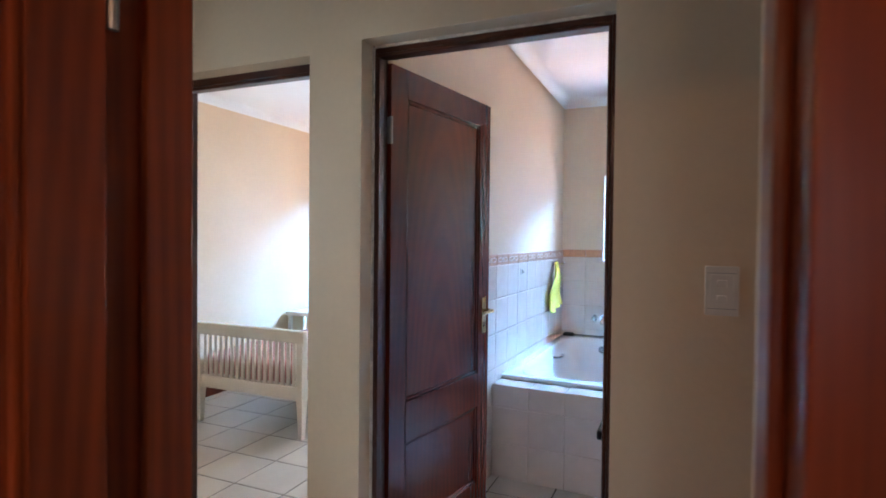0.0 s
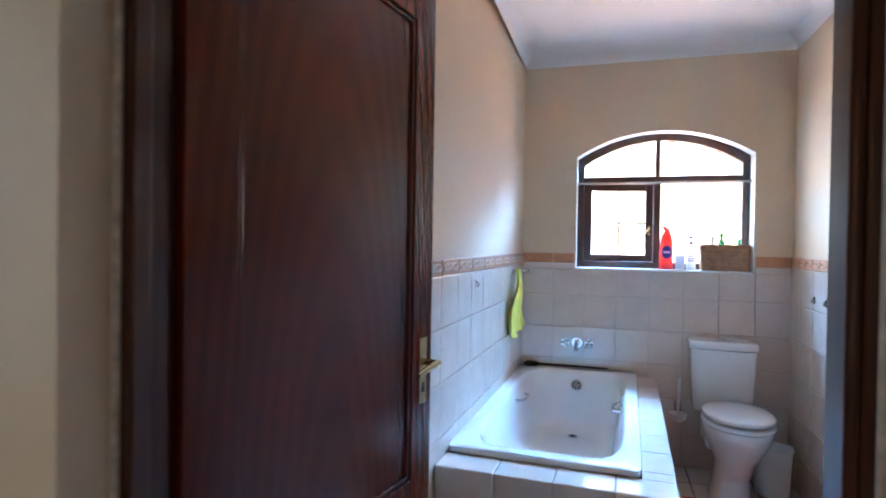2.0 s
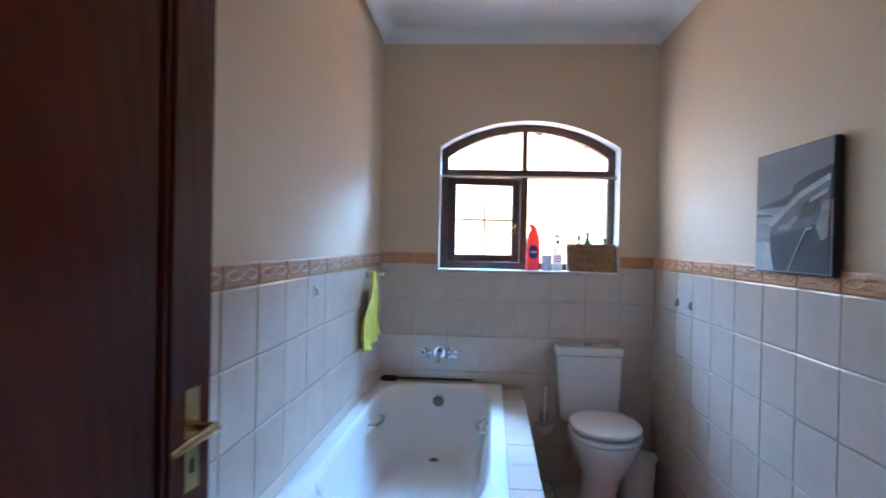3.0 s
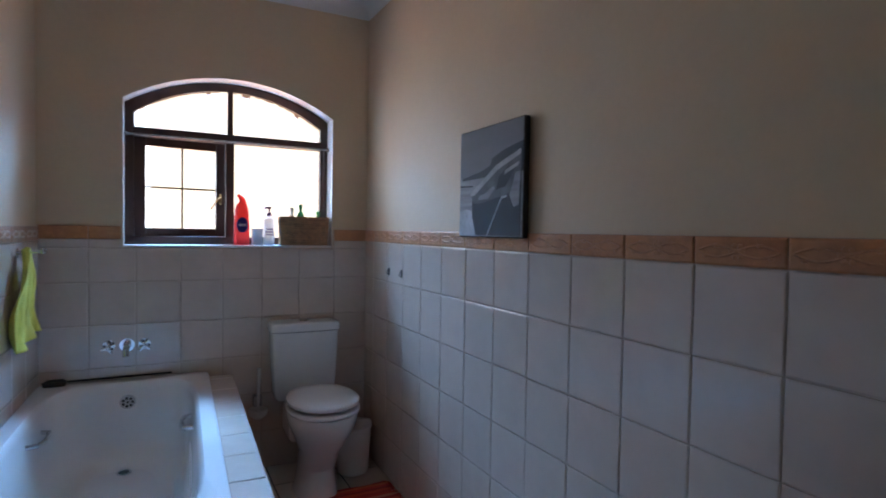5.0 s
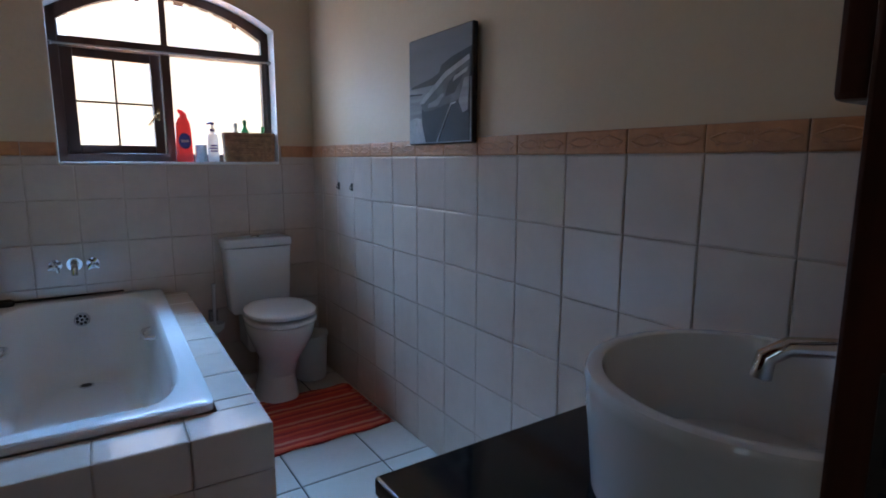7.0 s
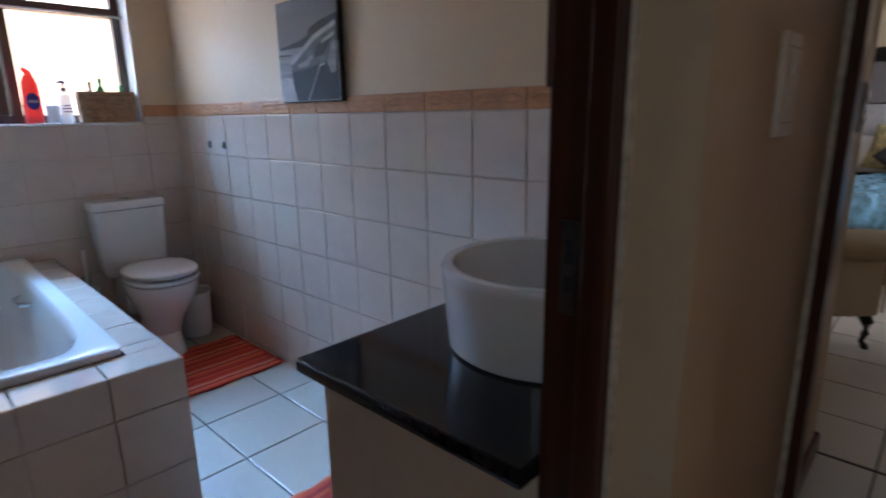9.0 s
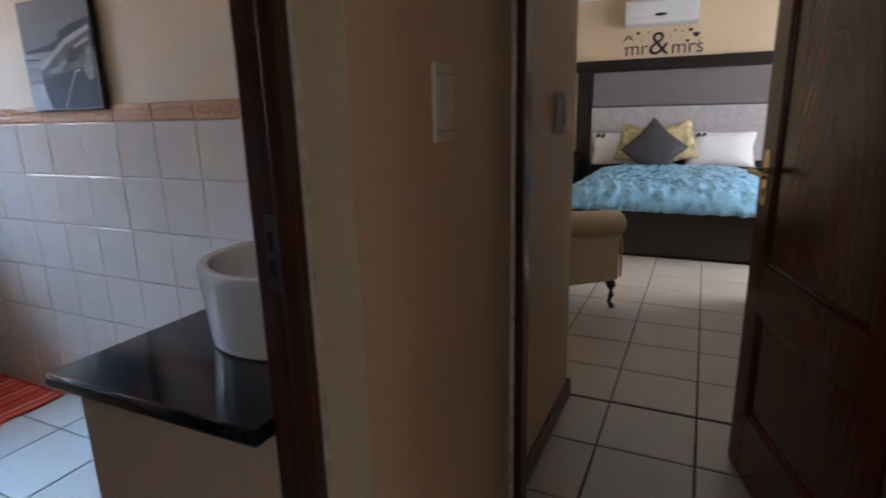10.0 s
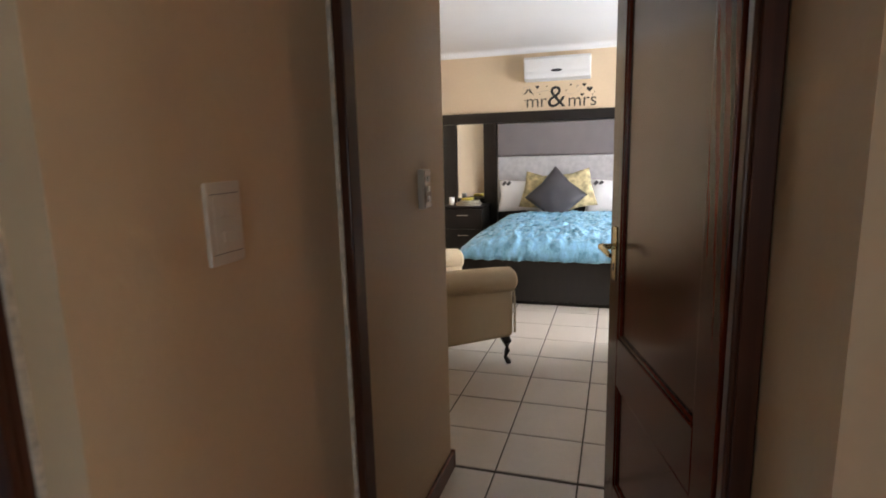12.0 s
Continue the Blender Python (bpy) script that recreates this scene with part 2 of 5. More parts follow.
CANVAS_MID = material("mid_photo_boat", (0.13, 0.14, 0.15), 0.7, vary=0.5, scale=12, bump=0.2, bump_scale=300)
CANVAS_LIGHT = material("pale_photo_rope", (0.45, 0.46, 0.47), 0.7, vary=0.3, scale=12)
CANVAS_EDGE = material("dark_canvas_side", (0.035, 0.028, 0.025), 0.8, vary=0.3, scale=20, bump=0.3, bump_scale=300)
RUG = striped("striped_red_rug", [(0.52, 0.035, 0.02), (0.66, 0.09, 0.035), (0.42, 0.025, 0.02), (0.62, 0.06, 0.03), (0.70, 0.15, 0.06), (0.48, 0.03, 0.02), (0.66, 0.24, 0.15), (0.58, 0.045, 0.02)], 0.021, 1)
FRINGE = material("red_rug_fringe", (0.58, 0.06, 0.03), 0.95, vary=0.3, scale=30)
BED_WHITE = material("white_painted_bed", (0.74, 0.69, 0.62), 0.45, vary=0.05, scale=5, bump=0.08)
QUILT = material("patchwork_pink_quilt", (0.46, 0.22, 0.20), 0.95, vary=0.75, scale=11, bump=0.6, bump_scale=120)
LINEN = material("white_linen", (0.78, 0.76, 0.75), 0.9, vary=0.04, scale=6, bump=0.4, bump_scale=160)
DUVET = material("pale_blue_satin_throw", (0.22, 0.49, 0.66), 0.28, vary=0.40, scale=7, bump=0.9, bump_scale=30, stretch=(1, 1.8, 1))
GREY_FABRIC = material("grey_upholstery", (0.17, 0.145, 0.14), 0.7, vary=0.08, scale=5, bump=0.4, bump_scale=260)
PALE_FABRIC = material("pale_grey_damask", (0.42, 0.40, 0.39), 0.6, vary=0.14, scale=16, bump=0.4, bump_scale=180)
CHARCOAL = material("charcoal_satin_cushion", (0.055, 0.05, 0.055), 0.38, vary=0.15, scale=6, bump=0.3, bump_scale=160)
GOLD = material("gold_floral_cushion", (0.55, 0.45, 0.24), 0.8, vary=0.55, scale=14, bump=0.3, bump_scale=120)
CHAIR_FABRIC = material("cream_upholstery", (0.54, 0.42, 0.27), 0.85, vary=0.06, scale=5, bump=0.5, bump_scale=240)
BLACK_VINYL = material("black_wall_decal", (0.014, 0.012, 0.012), 0.5, vary=0.1)
MIRROR = material("mirror_glass", (0.85, 0.86, 0.86), 0.01, 1.0, vary=0.0)
PANE = glass("window_glass")
CLEAR = glass("clear_plastic", (0.95, 0.96, 1.0), 0.05)
PAPER = material("book_pages", (0.62, 0.56, 0.42), 0.8, vary=0.2, scale=40)
BOOK = material("book_cover", (0.20, 0.17, 0.13), 0.5, vary=0.5, scale=20, random_tone=0.4)
YELLOW = material("yellow_paper", (0.65, 0.52, 0.10), 0.8, vary=0.1)

# ---- mesh tools ----
BASE = {}


def box(bm, x0, x1, y0, y1, z0, z1, bevel=0.0, segments=1, m=None):
    """A box between two corners, its edges rounded by bevel, moved by m."""
    made = bmesh.ops.create_cube(bm, size=1)["verts"]
    bmesh.ops.transform(bm, verts=made, matrix=Matrix.Translation(((x0 + x1) / 2, (y0 + y1) / 2, (z0 + z1) / 2)) @ Matrix.Diagonal((x1 - x0, y1 - y0, z1 - z0, 1)))
    if bevel:
        edges = list({e for v in made for e in v.link_edges})
        res = bmesh.ops.bevel(bm, geom=edges, offset=bevel, segments=segments, affect="EDGES", profile=0.5)
        made = list({v for f in res["faces"] for v in f.verts} | {v for v in made if v.is_valid})
    if m is not None:
        bmesh.ops.transform(bm, verts=made, matrix=m)
    return bm


def cyl(bm, a, b, r0, r1=None, n=16):
    """A capped round bar from a to b."""
    a, b = Vector(a), Vector(b)
    m = Matrix.Translation((a + b) / 2) @ (b - a).to_track_quat("Z", "Y").to_matrix().to_4x4()
    bmesh.ops.create_cone(bm, cap_ends=True, segments=n, radius1=r0, radius2=r0 if r1 is None else r1, depth=(b - a).length, matrix=m)
    return bm


def ball(bm, c, r, scale=(1, 1, 1), u=16, v=10):
    bmesh.ops.create_uvsphere(bm, u_segments=u, v_segments=v, radius=r, matrix=Matrix.Translation(c) @ Matrix.Diagonal((*scale, 1)))
    return bm


def lathe(bm, centre, profile, n=32, squash=(1, 1)):
    """Turns (radius, height) pairs about the upright axis at centre."""
    rings = []
    for r, z in profile:
        rings.append([bm.verts.new((centre[0] + r * squash[0] * math.cos(2 * math.pi * i / n), centre[1] + r * squash[1] * math.sin(2 * math.pi * i / n), centre[2] + z)) for i in range(n)])
    for a, b in zip(rings, rings[1:]):
        for i in range(n):
            bm.faces.new((a[i], a[(i + 1) % n], b[(i + 1) % n], b[i]))
    bm.faces.new(rings[0][::-1])
    bm.faces.new(rings[-1])
    return bm


def tube(bm, points, r, n=10):
    """A round tube along a list of points."""
    pts = [Vector(p) for p in points]
    rings = []
    for i, p in enumerate(pts):
        d = (pts[min(i + 1, len(pts) - 1)] - pts[max(i - 1, 0)]).normalized()
        q = d.to_track_quat("Z", "Y")
        rad = r[i] if isinstance(r, (list, tuple)) else r
        rings.append([bm.verts.new(p + q @ Vector((rad * math.cos(2 * math.pi * k / n), rad * math.sin(2 * math.pi * k / n), 0))) for k in range(n)])
    for a, b in zip(rings, rings[1:]):
        for k in range(n):
            bm.faces.new((a[k], a[(k + 1) % n], b[(k + 1) % n], b[k]))
    bm.faces.new(rings[0][::-1])
    bm.faces.new(rings[-1])
    return bm


def loft(bm, rings, caps=True):
    """Skins closed loops of equal length."""
    vs = [[bm.verts.new(p) for p in ring] for ring in rings]
    n = len(vs[0])
    for a, b in zip(vs, vs[1:]):
        for k in range(n):
            bm.faces.new((a[k], a[(k + 1) % n], b[(k + 1) % n], b[k]))
    if caps:
        bm.faces.new(vs[0][::-1])
        bm.faces.new(vs[-1])
    return bm


def oval(cx, cy, z, rx, ry, n=32, power=2.0):
    """A superellipse loop."""
    out = []
    for i in range(n):
        a = 2 * math.pi * i / n
        c, s = math.cos(a), math.sin(a)
        out.append((cx + rx * math.copysign(abs(c) ** (2 / power), c), cy + ry * math.copysign(abs(s) ** (2 / power), s), z))
    return out


def finish(bm, smooth=0.6):
    bmesh.ops.recalc_face_normals(bm, faces=bm.faces)
    for f in bm.faces:
        f.smooth = smooth > 0
    if smooth:
        # broad flat faces between narrow rounded edges stay flat
        for f in bm.faces:
            beside = [g.calc_area() for e in f.edges for g in e.link_faces if g is not f]
            if beside and f.calc_area() > 4 * max(beside):
                f.smooth = False
        for e in bm.edges:
            if len(e.link_faces) == 2 and e.calc_face_angle(0) > smooth:
                e.smooth = False


def mesh_of(name, bm, mat, smooth=0.6):
    finish(bm, smooth)
    me = bpy.data.meshes.new(name)
    bm.to_mesh(me)
    bm.free()
    me.materials.append(mat)
    return me


def thing(name, base, label, category, group=""):
    ob = tagged(new(name), label, category, group)
    ob.location = base
    BASE[ob] = Vector(base)
    return ob


def part(name, bm, mat, parent, label="", smooth=0.6):
    """One mesh in world coordinates, as a part of a thing or of a part."""
    base = BASE[parent]
    bm.transform(Matrix.Translation(-base))
    ob = new(name, mesh_of(name, bm, mat, smooth))
    ob.parent = parent
    BASE[ob] = base
    if label:
        ob["label"] = label
    return ob


def single(name, bm, mat, label, category, base=None, group="", smooth=0.6):
    """A thing that is one mesh."""
    lo = Vector([min(v.co[i] for v in bm.verts) for i in range(3)])
    hi = Vector([max(v.co[i] for v in bm.verts) for i in range(3)])
    c = Vector(((lo.x + hi.x) / 2, (lo.y + hi.y) / 2, lo.z))
    bm.transform(Matrix.Translation(-c))
    ob = tagged(new(name, mesh_of(name, bm, mat, smooth)), label, category, group)
    ob.location = c
    BASE[ob] = c
    return ob


def structure(name, bm, mat, label="", category="wall", smooth=0.0):
    ob = tagged(new(name, mesh_of(name, bm, mat, smooth)), label, category, "", "structure")
    BASE[ob] = Vector((0, 0, 0))
    return ob


def boxes(*spans):
    bm = bmesh.new()
    for s in spans:
        box(bm, *s)
    return bm


TILE_CACHE = {}


def tile_mesh(w, h, t, mat, name="tile"):
    """A tile w wide, h high and t thick with a softened upper edge; origin at its lower corner, facing +z."""
    key = (round(w, 4), round(h, 4), t, mat.name)
    if key not in TILE_CACHE:
        e = 0.0045
        rings = [[(i, i, z), (w - i, i, z), (w - i, h - i, z), (i, h - i, z)] for i, z in ((0, 0), (0, t - 0.0018), (e, t))]
        verts = [p for r in rings for p in r]
        faces = [(8, 9, 10, 11)]
        for k in (0, 4):
            for i in range(4):
                j = (i + 1) % 4
                faces.append((k + i, k + j, k + 4 + j, k + 4 + i))
        me = bpy.data.meshes.new(name)
        me.from_pydata(verts, [], faces)
        me.materials.append(mat)
        TILE_CACHE[key] = me
    return TILE_CACHE[key]


def lay_tiles(parent, origin, u, v, us, vs, mat, gap=0.0028, t=0.008, name="tile", skip=None):
    """Tiles between the cuts us along u and vs along v from origin, each an object under parent."""
    u, v, origin = Vector(u), Vector(v), Vector(origin)
    n = u.cross(v)
    rot = Matrix((u, v, n)).transposed().to_4x4()
    for i in range(len(us) - 1):
        for j in range(len(vs) - 1):
            if skip and skip((us[i] + us[i + 1]) / 2, (vs[j] + vs[j + 1]) / 2):
                continue
            w, h = us[i + 1] - us[i] - gap, vs[j + 1] - vs[j] - gap
            if w < 0.008 or h < 0.008:
                continue
            ob = new(name, tile_mesh(w, h, t, mat, name))
            ob.parent = parent
            wob = random.uniform(-0.0006, 0.0006)
            ob.matrix_basis = Matrix.Translation(origin + u * (us[i] + gap / 2) + v * (vs[j] + gap / 2) + n * wob) @ rot


def cuts(a, b, first, pitch):
    """a, then first + k * pitch inside, then b."""
    out = [a]
    k = math.ceil((a - first) / pitch - 1e-6)
    while first + k * pitch < b - 0.004:
        if first + k * pitch > a + 0.004:
            out.append(first + k * pitch)
        k += 1
    return out + [b]

# ---- the setting ----
H, COVE = 2.645, 2.57
XL, XR, YW, YD = -1.05, 0.568, 6.85, 3.735
SKEW = Matrix.Translation((XL, YW, 0)) @ pose(0, 0, 0, 0, 0, -1.95) @ Matrix.Translation((-XL, -YW, 0))
WIN = (-0.70, 0.356, 1.237, 1.966, 2.124)

floor = structure("floor", boxes((-4.1, 6.85, -1.8, 7.7, -0.12, -0.003)), FLOOR_GROUT, "beige ceramic tile floor with dark grout joints", "floor")
ceiling = structure("ceiling", boxes((-4.1, 6.85, -1.8, 7.75, H, H + 0.1)), WHITE_PAINT, "plain white painted ceiling", "ceiling")


def arch_z(x):
    """The window arch's height over x."""
    x0, x1, _, spring, top = WIN
    half, rise = (x1 - x0) / 2, top - spring
    r = (half * half + rise * rise) / (2 * rise)
    return top - r + math.sqrt(max(0, r * r - (x - (x0 + x1) / 2) ** 2))


def arch_wall():
    x0, x1, sill, spring, _ = WIN
    bm = boxes((XL - 0.2, x0, YW, 7.08, 0, H), (x1, XR + 0.2, YW, 7.08, 0, H), (x0, x1, YW, 7.08, 0, sill))
    n = 20
    for i in range(n):
        a, b = x0 + (x1 - x0) * i / n, x0 + (x1 - x0) * (i + 1) / n
        lo, hi = [(a, arch_z(a)), (b, arch_z(b))], [(b, H), (a, H)]
        front = [bm.verts.new((x, YW, z)) for x, z in lo + hi]
        back = [bm.verts.new((x, 7.08, z)) for x, z in lo + hi]
        bm.faces.new(front), bm.faces.new(back[::-1])
        for k in (0, 2):
            bm.faces.new((front[k], back[k], back[(k + 1) % 4], front[(k + 1) % 4]))
    bmesh.ops.remove_doubles(bm, verts=bm.verts, dist=0.0004)
    return bm


wall_bath_north = structure("wall_bath_north", arch_wall(), PAINT, "cream painted bathroom wall round an arched window")
wall_bath_west = structure("wall_bath_west", boxes((XL - 0.2, XL, YD, YW + 0.1, 0, H)), PAINT, "cream painted bathroom wall above pale tiles")
wall_bath_west.matrix_world = SKEW
wall_bath_east = structure("wall_bath_east", boxes((XR, XR + 0.15, YD, YW, 0, H)), PAINT, "cream painted bathroom wall above pale tiles")
YC = 3.577
wall_corridor = structure("wall_corridor", boxes(
    (-4.1, -2.06, YC, YD, 0, H), (-2.06, -1.323, YC, YD, 2.075, H), (-1.323, -1.105, YC, YD, 0, H),
    (-1.105, -0.258, YC, YD, 2.105, H), (-0.258, 0.425, YC, YD, 0, H)), PAINT, "cream painted corridor wall with two doorways")
wall_passage = structure("wall_passage", boxes((0.425, 1.43, 3.64, YD, 0, H), (1.30, 1.43, YD, 6.0, 0, H)), PAINT, "cream painted wall at the bedroom entrance")
wall_bedroom_door = structure("wall_bedroom_door", boxes((0.37, 0.52, 0.3, 2.710, 0, H), (0.37, 0.52, 2.710, 3.64, 2.10, H)), PAINT, "cream painted wall beside the bedroom door")
wall_nook = structure("wall_nook", boxes((0.10, 0.37, 2.44, 2.710, 0, H), (0.01, 0.10, 2.632, 2.710, 0, 2.089), (-2.3, -0.95, 2.44, 2.710, 0, H), (-0.95, 0.10, 2.44, 2.710, 2.09, H),
                                         (-2.3, -2.13, 2.710, 3.1, 0, 0.9), (-2.3, -2.13, 2.710, 3.1, 2.05, H), (-2.3, -2.13, 3.1, YC, 0, H)), PAINT, "cream painted corridor wall round the first doorway")
wall_passage_room = structure("wall_passage_room", boxes((-2.3, -2.13, -1.7, 2.44, 0, H), (1.6, 1.75, -1.7, 0.3, 0, H), (-2.13, 0.3, -1.7, -1.5, 0, H),
                                                         (1.5, 1.6, -1.7, -1.5, 0, H), (0.3, 1.5, -1.7, -1.5, 0, 0.9), (0.3, 1.5, -1.7, -1.5, 2.1, H)), PAINT, "cream painted walls of the first room")
wall_child_room = structure("wall_child_room", boxes((-4.1, -3.9, YD, 7.6, 0, H), (-3.9, -3.1, 7.4, 7.6, 0, H), (-1.5, XL - 0.2, 7.4, 7.6, 0, H),
                                                     (-3.1, -1.5, 7.4, 7.6, 0, 0.95), (-3.1, -1.5, 7.4, 7.6, 2.15, H), (XL - 0.2, XL - 0.05, 7.08, 7.6, 0, H)), PAINT, "cream painted walls of the child's room")
# the span at y 2.50 to 2.66 is unseen, added to block window light
wall_bedroom = structure("wall_bedroom", boxes((6.65, 6.8, 0.3, 6.0, 0, H), (1.46, 6.65, 5.85, 6.0, 0, H), (0.52, 3.1, 0.3, 0.5, 0, H), (0.52, 3.2, 2.50, 2.66, 0, H), (5.3, 6.65, 0.3, 0.5, 0, H),
                                               (3.1, 5.3, 0.3, 0.5, 0, 0.8), (3.1, 5.3, 0.3, 0.5, 2.15, H)), PAINT, "cream painted walls of the main bedroom with an added unseen light-blocking partition")
ground = structure("ground", boxes((-300, 300, -300, 300, -0.4, -0.13)), material("dry_lawn", (0.12, 0.13, 0.05), 0.95, vary=0.4, scale=0.5, bump=0.5), "plain ground outside the house", "ground")


def cornice(x0, x1, y0, y1):
    """Concave plaster cornice round a room's ceiling."""
    d = H - COVE
    for a, b in (((x0, y0), (x1, y0)), ((x1, y0), (x1, y1)), ((x1, y1), (x0, y1)), ((x0, y1), (x0, y0))):
        a, b = Vector((*a, 0)), Vector((*b, 0))
        along = (b - a).normalized()
        inward = Vector((-along.y, along.x, 0))
        prof = [(0.0, 0.0)] + [(0.001 + d * (1 - math.cos(t)), (d - 0.002) * math.sin(t)) for t in [math.pi / 2 * i / 12 for i in range(13)]]
        prof += [(0.0, d - 0.002)]
        rings = []
        for end, s in ((a, 1), (b, -1)):
            rings.append([tuple(end + inward * (u + 0.001) + along * s * u + Vector((0, 0, COVE + v))) for u, v in prof])
        structure("trim", loft(bmesh.new(), rings), WHITE_PAINT, "white coved plaster cornice along the ceiling", "cornice", 0.5)


cornice(XL + 0.004, XR, YD, YW)
cornice(-3.9, XL - 0.2, YD, 7.4)
cornice(1.46, 6.65, 2.66, 5.85)


def skirting(*spans):
    for s in spans:
        bm = bmesh.new()
        box(bm, *s, 0.001, 0.085, 0.006, 2)
        structure("baseboard", bm, SKIRT_WOOD, "varnished red-brown wooden skirting board", "skirting")


skirting((-3.9, -3.882, YD, 7.4), (1.43, 1.448, 3.622, 5.85), (0.476, 1.43, 3.622, 3.639), (6.632, 6.65, 0.5, 2.7))


def door_frame(name, pieces, label, mat=FRAME_WOOD):
    bm = bmesh.new()
    for p in pieces:
        box(bm, *p, 0.004, 2)
    return structure(name, bm, mat, label, "door frame", 0.6)


FRAME_LABEL = "dark varnished mahogany door frame"
# bathroom: two jambs, head, and the stop behind
door_frame("door_frame_1", [(-1.15, -1.092, 3.657, 3.744, 0, 2.125), (-0.278, -0.20, 3.657, 3.744, 0, 2.125), (-1.092, -0.278, 3.657, 3.744, 2.077, 2.125),
                            (-1.092, -1.079, 3.657, 3.69, 0, 2.065), (-1.092, -0.278, 3.657, 3.69, 2.064, 2.077), (-0.290, -0.278, 3.657, 3.69, 0, 2.065)], FRAME_LABEL)
door_frame("door_frame_2", [(-2.11, -2.048, 3.657, 3.744, 0, 2.10), (-1.335, -1.27, 3.657, 3.744, 0, 2.10), (-2.048, -1.335, 3.657, 3.744, 2.045, 2.10),
                            (-2.048, -2.033, 3.657, 3.69, 0, 2.03), (-2.048, -1.335, 3.657, 3.69, 2.03, 2.045)], FRAME_LABEL)
door_frame("door_frame_3", [(0.418, 0.474, 3.545, 3.638, 0, 2.099), (0.362, 0.435, 2.712, 2.752, 0, 2.099), (0.362, 0.435, 2.752, 3.545, 2.05, 2.099),
                            (0.362, 0.41, 2.752, 2.764, 0, 2.05)], FRAME_LABEL)
door_frame("door_frame_4", [(-0.949, -0.868, 2.46, 2.63, 0, 2.089), (0.02, 0.099, 2.46, 2.63, 0, 2.089), (-0.868, 0.02, 2.46, 2.63, 2.02, 2.089),
                            (-0.868, -0.85, 2.54, 2.63, 0, 2.02), (0.003, 0.02, 2.54, 2.63, 0, 2.02), (-0.962, -0.935, 2.415, 2.462, 0, 2.12), (0.085, 0.112, 2.415, 2.462, 0, 2.12)], "varnished mahogany door frame, its red-brown colour warmed as by lamplight", LAMPLIT_RED_WOOD)


def filler_bead(*spans):
    """The painted plaster edge where a reveal meets its frame."""
    for s in spans:
        structure("trim", box(bmesh.new(), *s, 0.0015, 1), BEAD, "uneven white filler edge beside a door frame", "trim", 0.6)


filler_bead((-0.2665, -0.2570, 3.650, 3.6585, 0.0, 2.10), (-1.106, -1.0965, 3.650, 3.6585, 0.0, 2.10), (-1.0965, -0.2585, 3.650, 3.6585, 2.0955, 2.1045),
            (0.4105, 0.4185, 3.566, 3.5768, 0.0, 2.09), (-2.062, -2.052, 3.650, 3.6585, 0.0, 2.07))


def panel_door(name, hinge, angle, width, height, label, handle_side=1, hinge_parts=True, timber=MAHOGANY):
    """A two-panel door. From its hinge it runs along the given angle (degrees from +x); the face at local y = 0 turns to the side."""
    m = pose(hinge[0], hinge[1], 0.008, 0, 0, angle)
    door = tagged(new(name), label, "door", "", "structure")
    door.location = (hinge[0], hinge[1], 0)
    BASE[door] = Vector(door.location)
    th, stile = 0.040, 0.105

    def add(nm, x0, x1, z0, z1, y0=0.0, y1=th, bevel=0.003, mat=timber, lab=""):
        bm = bmesh.new()
        box(bm, x0, x1, y0, y1, z0, z1, bevel, 2)
        bm.transform(m)
        return part(nm, bm, mat, door, lab)

    add("stile", 0, stile, 0, height)
    add("stile", width - stile, width, 0, height)
    for z0, z1 in ((0, 0.235), (0.60, 0.765), (height - 0.115, height)):
        add("rail", stile, width - stile, z0, z1)
    for z0, z1 in ((0.235, 0.60), (0.765, height - 0.115)):
        add("panel", stile - 0.004, width - stile + 0.004, z0 - 0.004, z1 + 0.004, 0.012, th - 0.012)
        for x0, x1, a, b in ((stile, stile + 0.014, z0, z1), (width - stile - 0.014, width - stile, z0, z1), (stile + 0.014, width - stile - 0.014, z0, z0 + 0.014), (stile + 0.014, width - stile - 0.014, z1 - 0.014, z1)):
            add("moulding", x0, x1, a, b, 0.004, th - 0.004, 0.004)
    for y0, y1, s in ((-0.004, 0.0, -1), (th, th + 0.004, 1)):
        plate = add("handle_plate", width - 0.072, width - 0.034, 0.95, 1.125, y0, y1, 0.0015, BRASS, "worn brass handle plate")
        bm = bmesh.new()
        yy = y0 if s < 0 else y1
        cyl(bm, (width - 0.053, yy, 1.06), (width - 0.053, yy + s * 0.045, 1.06), 0.010, n=14)
        tube(bm, [(width - 0.053, yy + s * 0.043, 1.06), (width - 0.075, yy + s * 0.046, 1.061), (width - 0.12, yy + s * 0.045, 1.058), (width - 0.16, yy + s * 0.042, 1.05)], [0.010, 0.009, 0.0085, 0.007])
        bm.transform(m)
        part("handle_lever", bm, BRASS, plate, "worn brass lever")
        bm = bmesh.new()
        box(bm, width - 0.057, width - 0.049, yy + s * 0.0005 - 0.0006, yy + s * 0.0005 + 0.0006, 0.98, 1.005, 0)
        bm.transform(m)
        part("keyhole", bm, DARK, plate)
    add("lock_plate", width - 0.0005, width + 0.002, 0.94, 1.12, 0.01, 0.03, 0.0005, STEEL)
    if hinge_parts:
        for z in (0.25, height - 0.30):
            bm = bmesh.new()
            cyl(bm, (-0.006, -0.004 if handle_side > 0 else th + 0.004, z), (-0.006, -0.004 if handle_side > 0 else th + 0.004, z + 0.10), 0.007, n=12)
            box(bm, -0.002, 0.0, 0.004, th - 0.004, z, z + 0.1)
            bm.transform(m)
            part("hinge", bm, STEEL, door, "tarnished steel hinge")
    return door


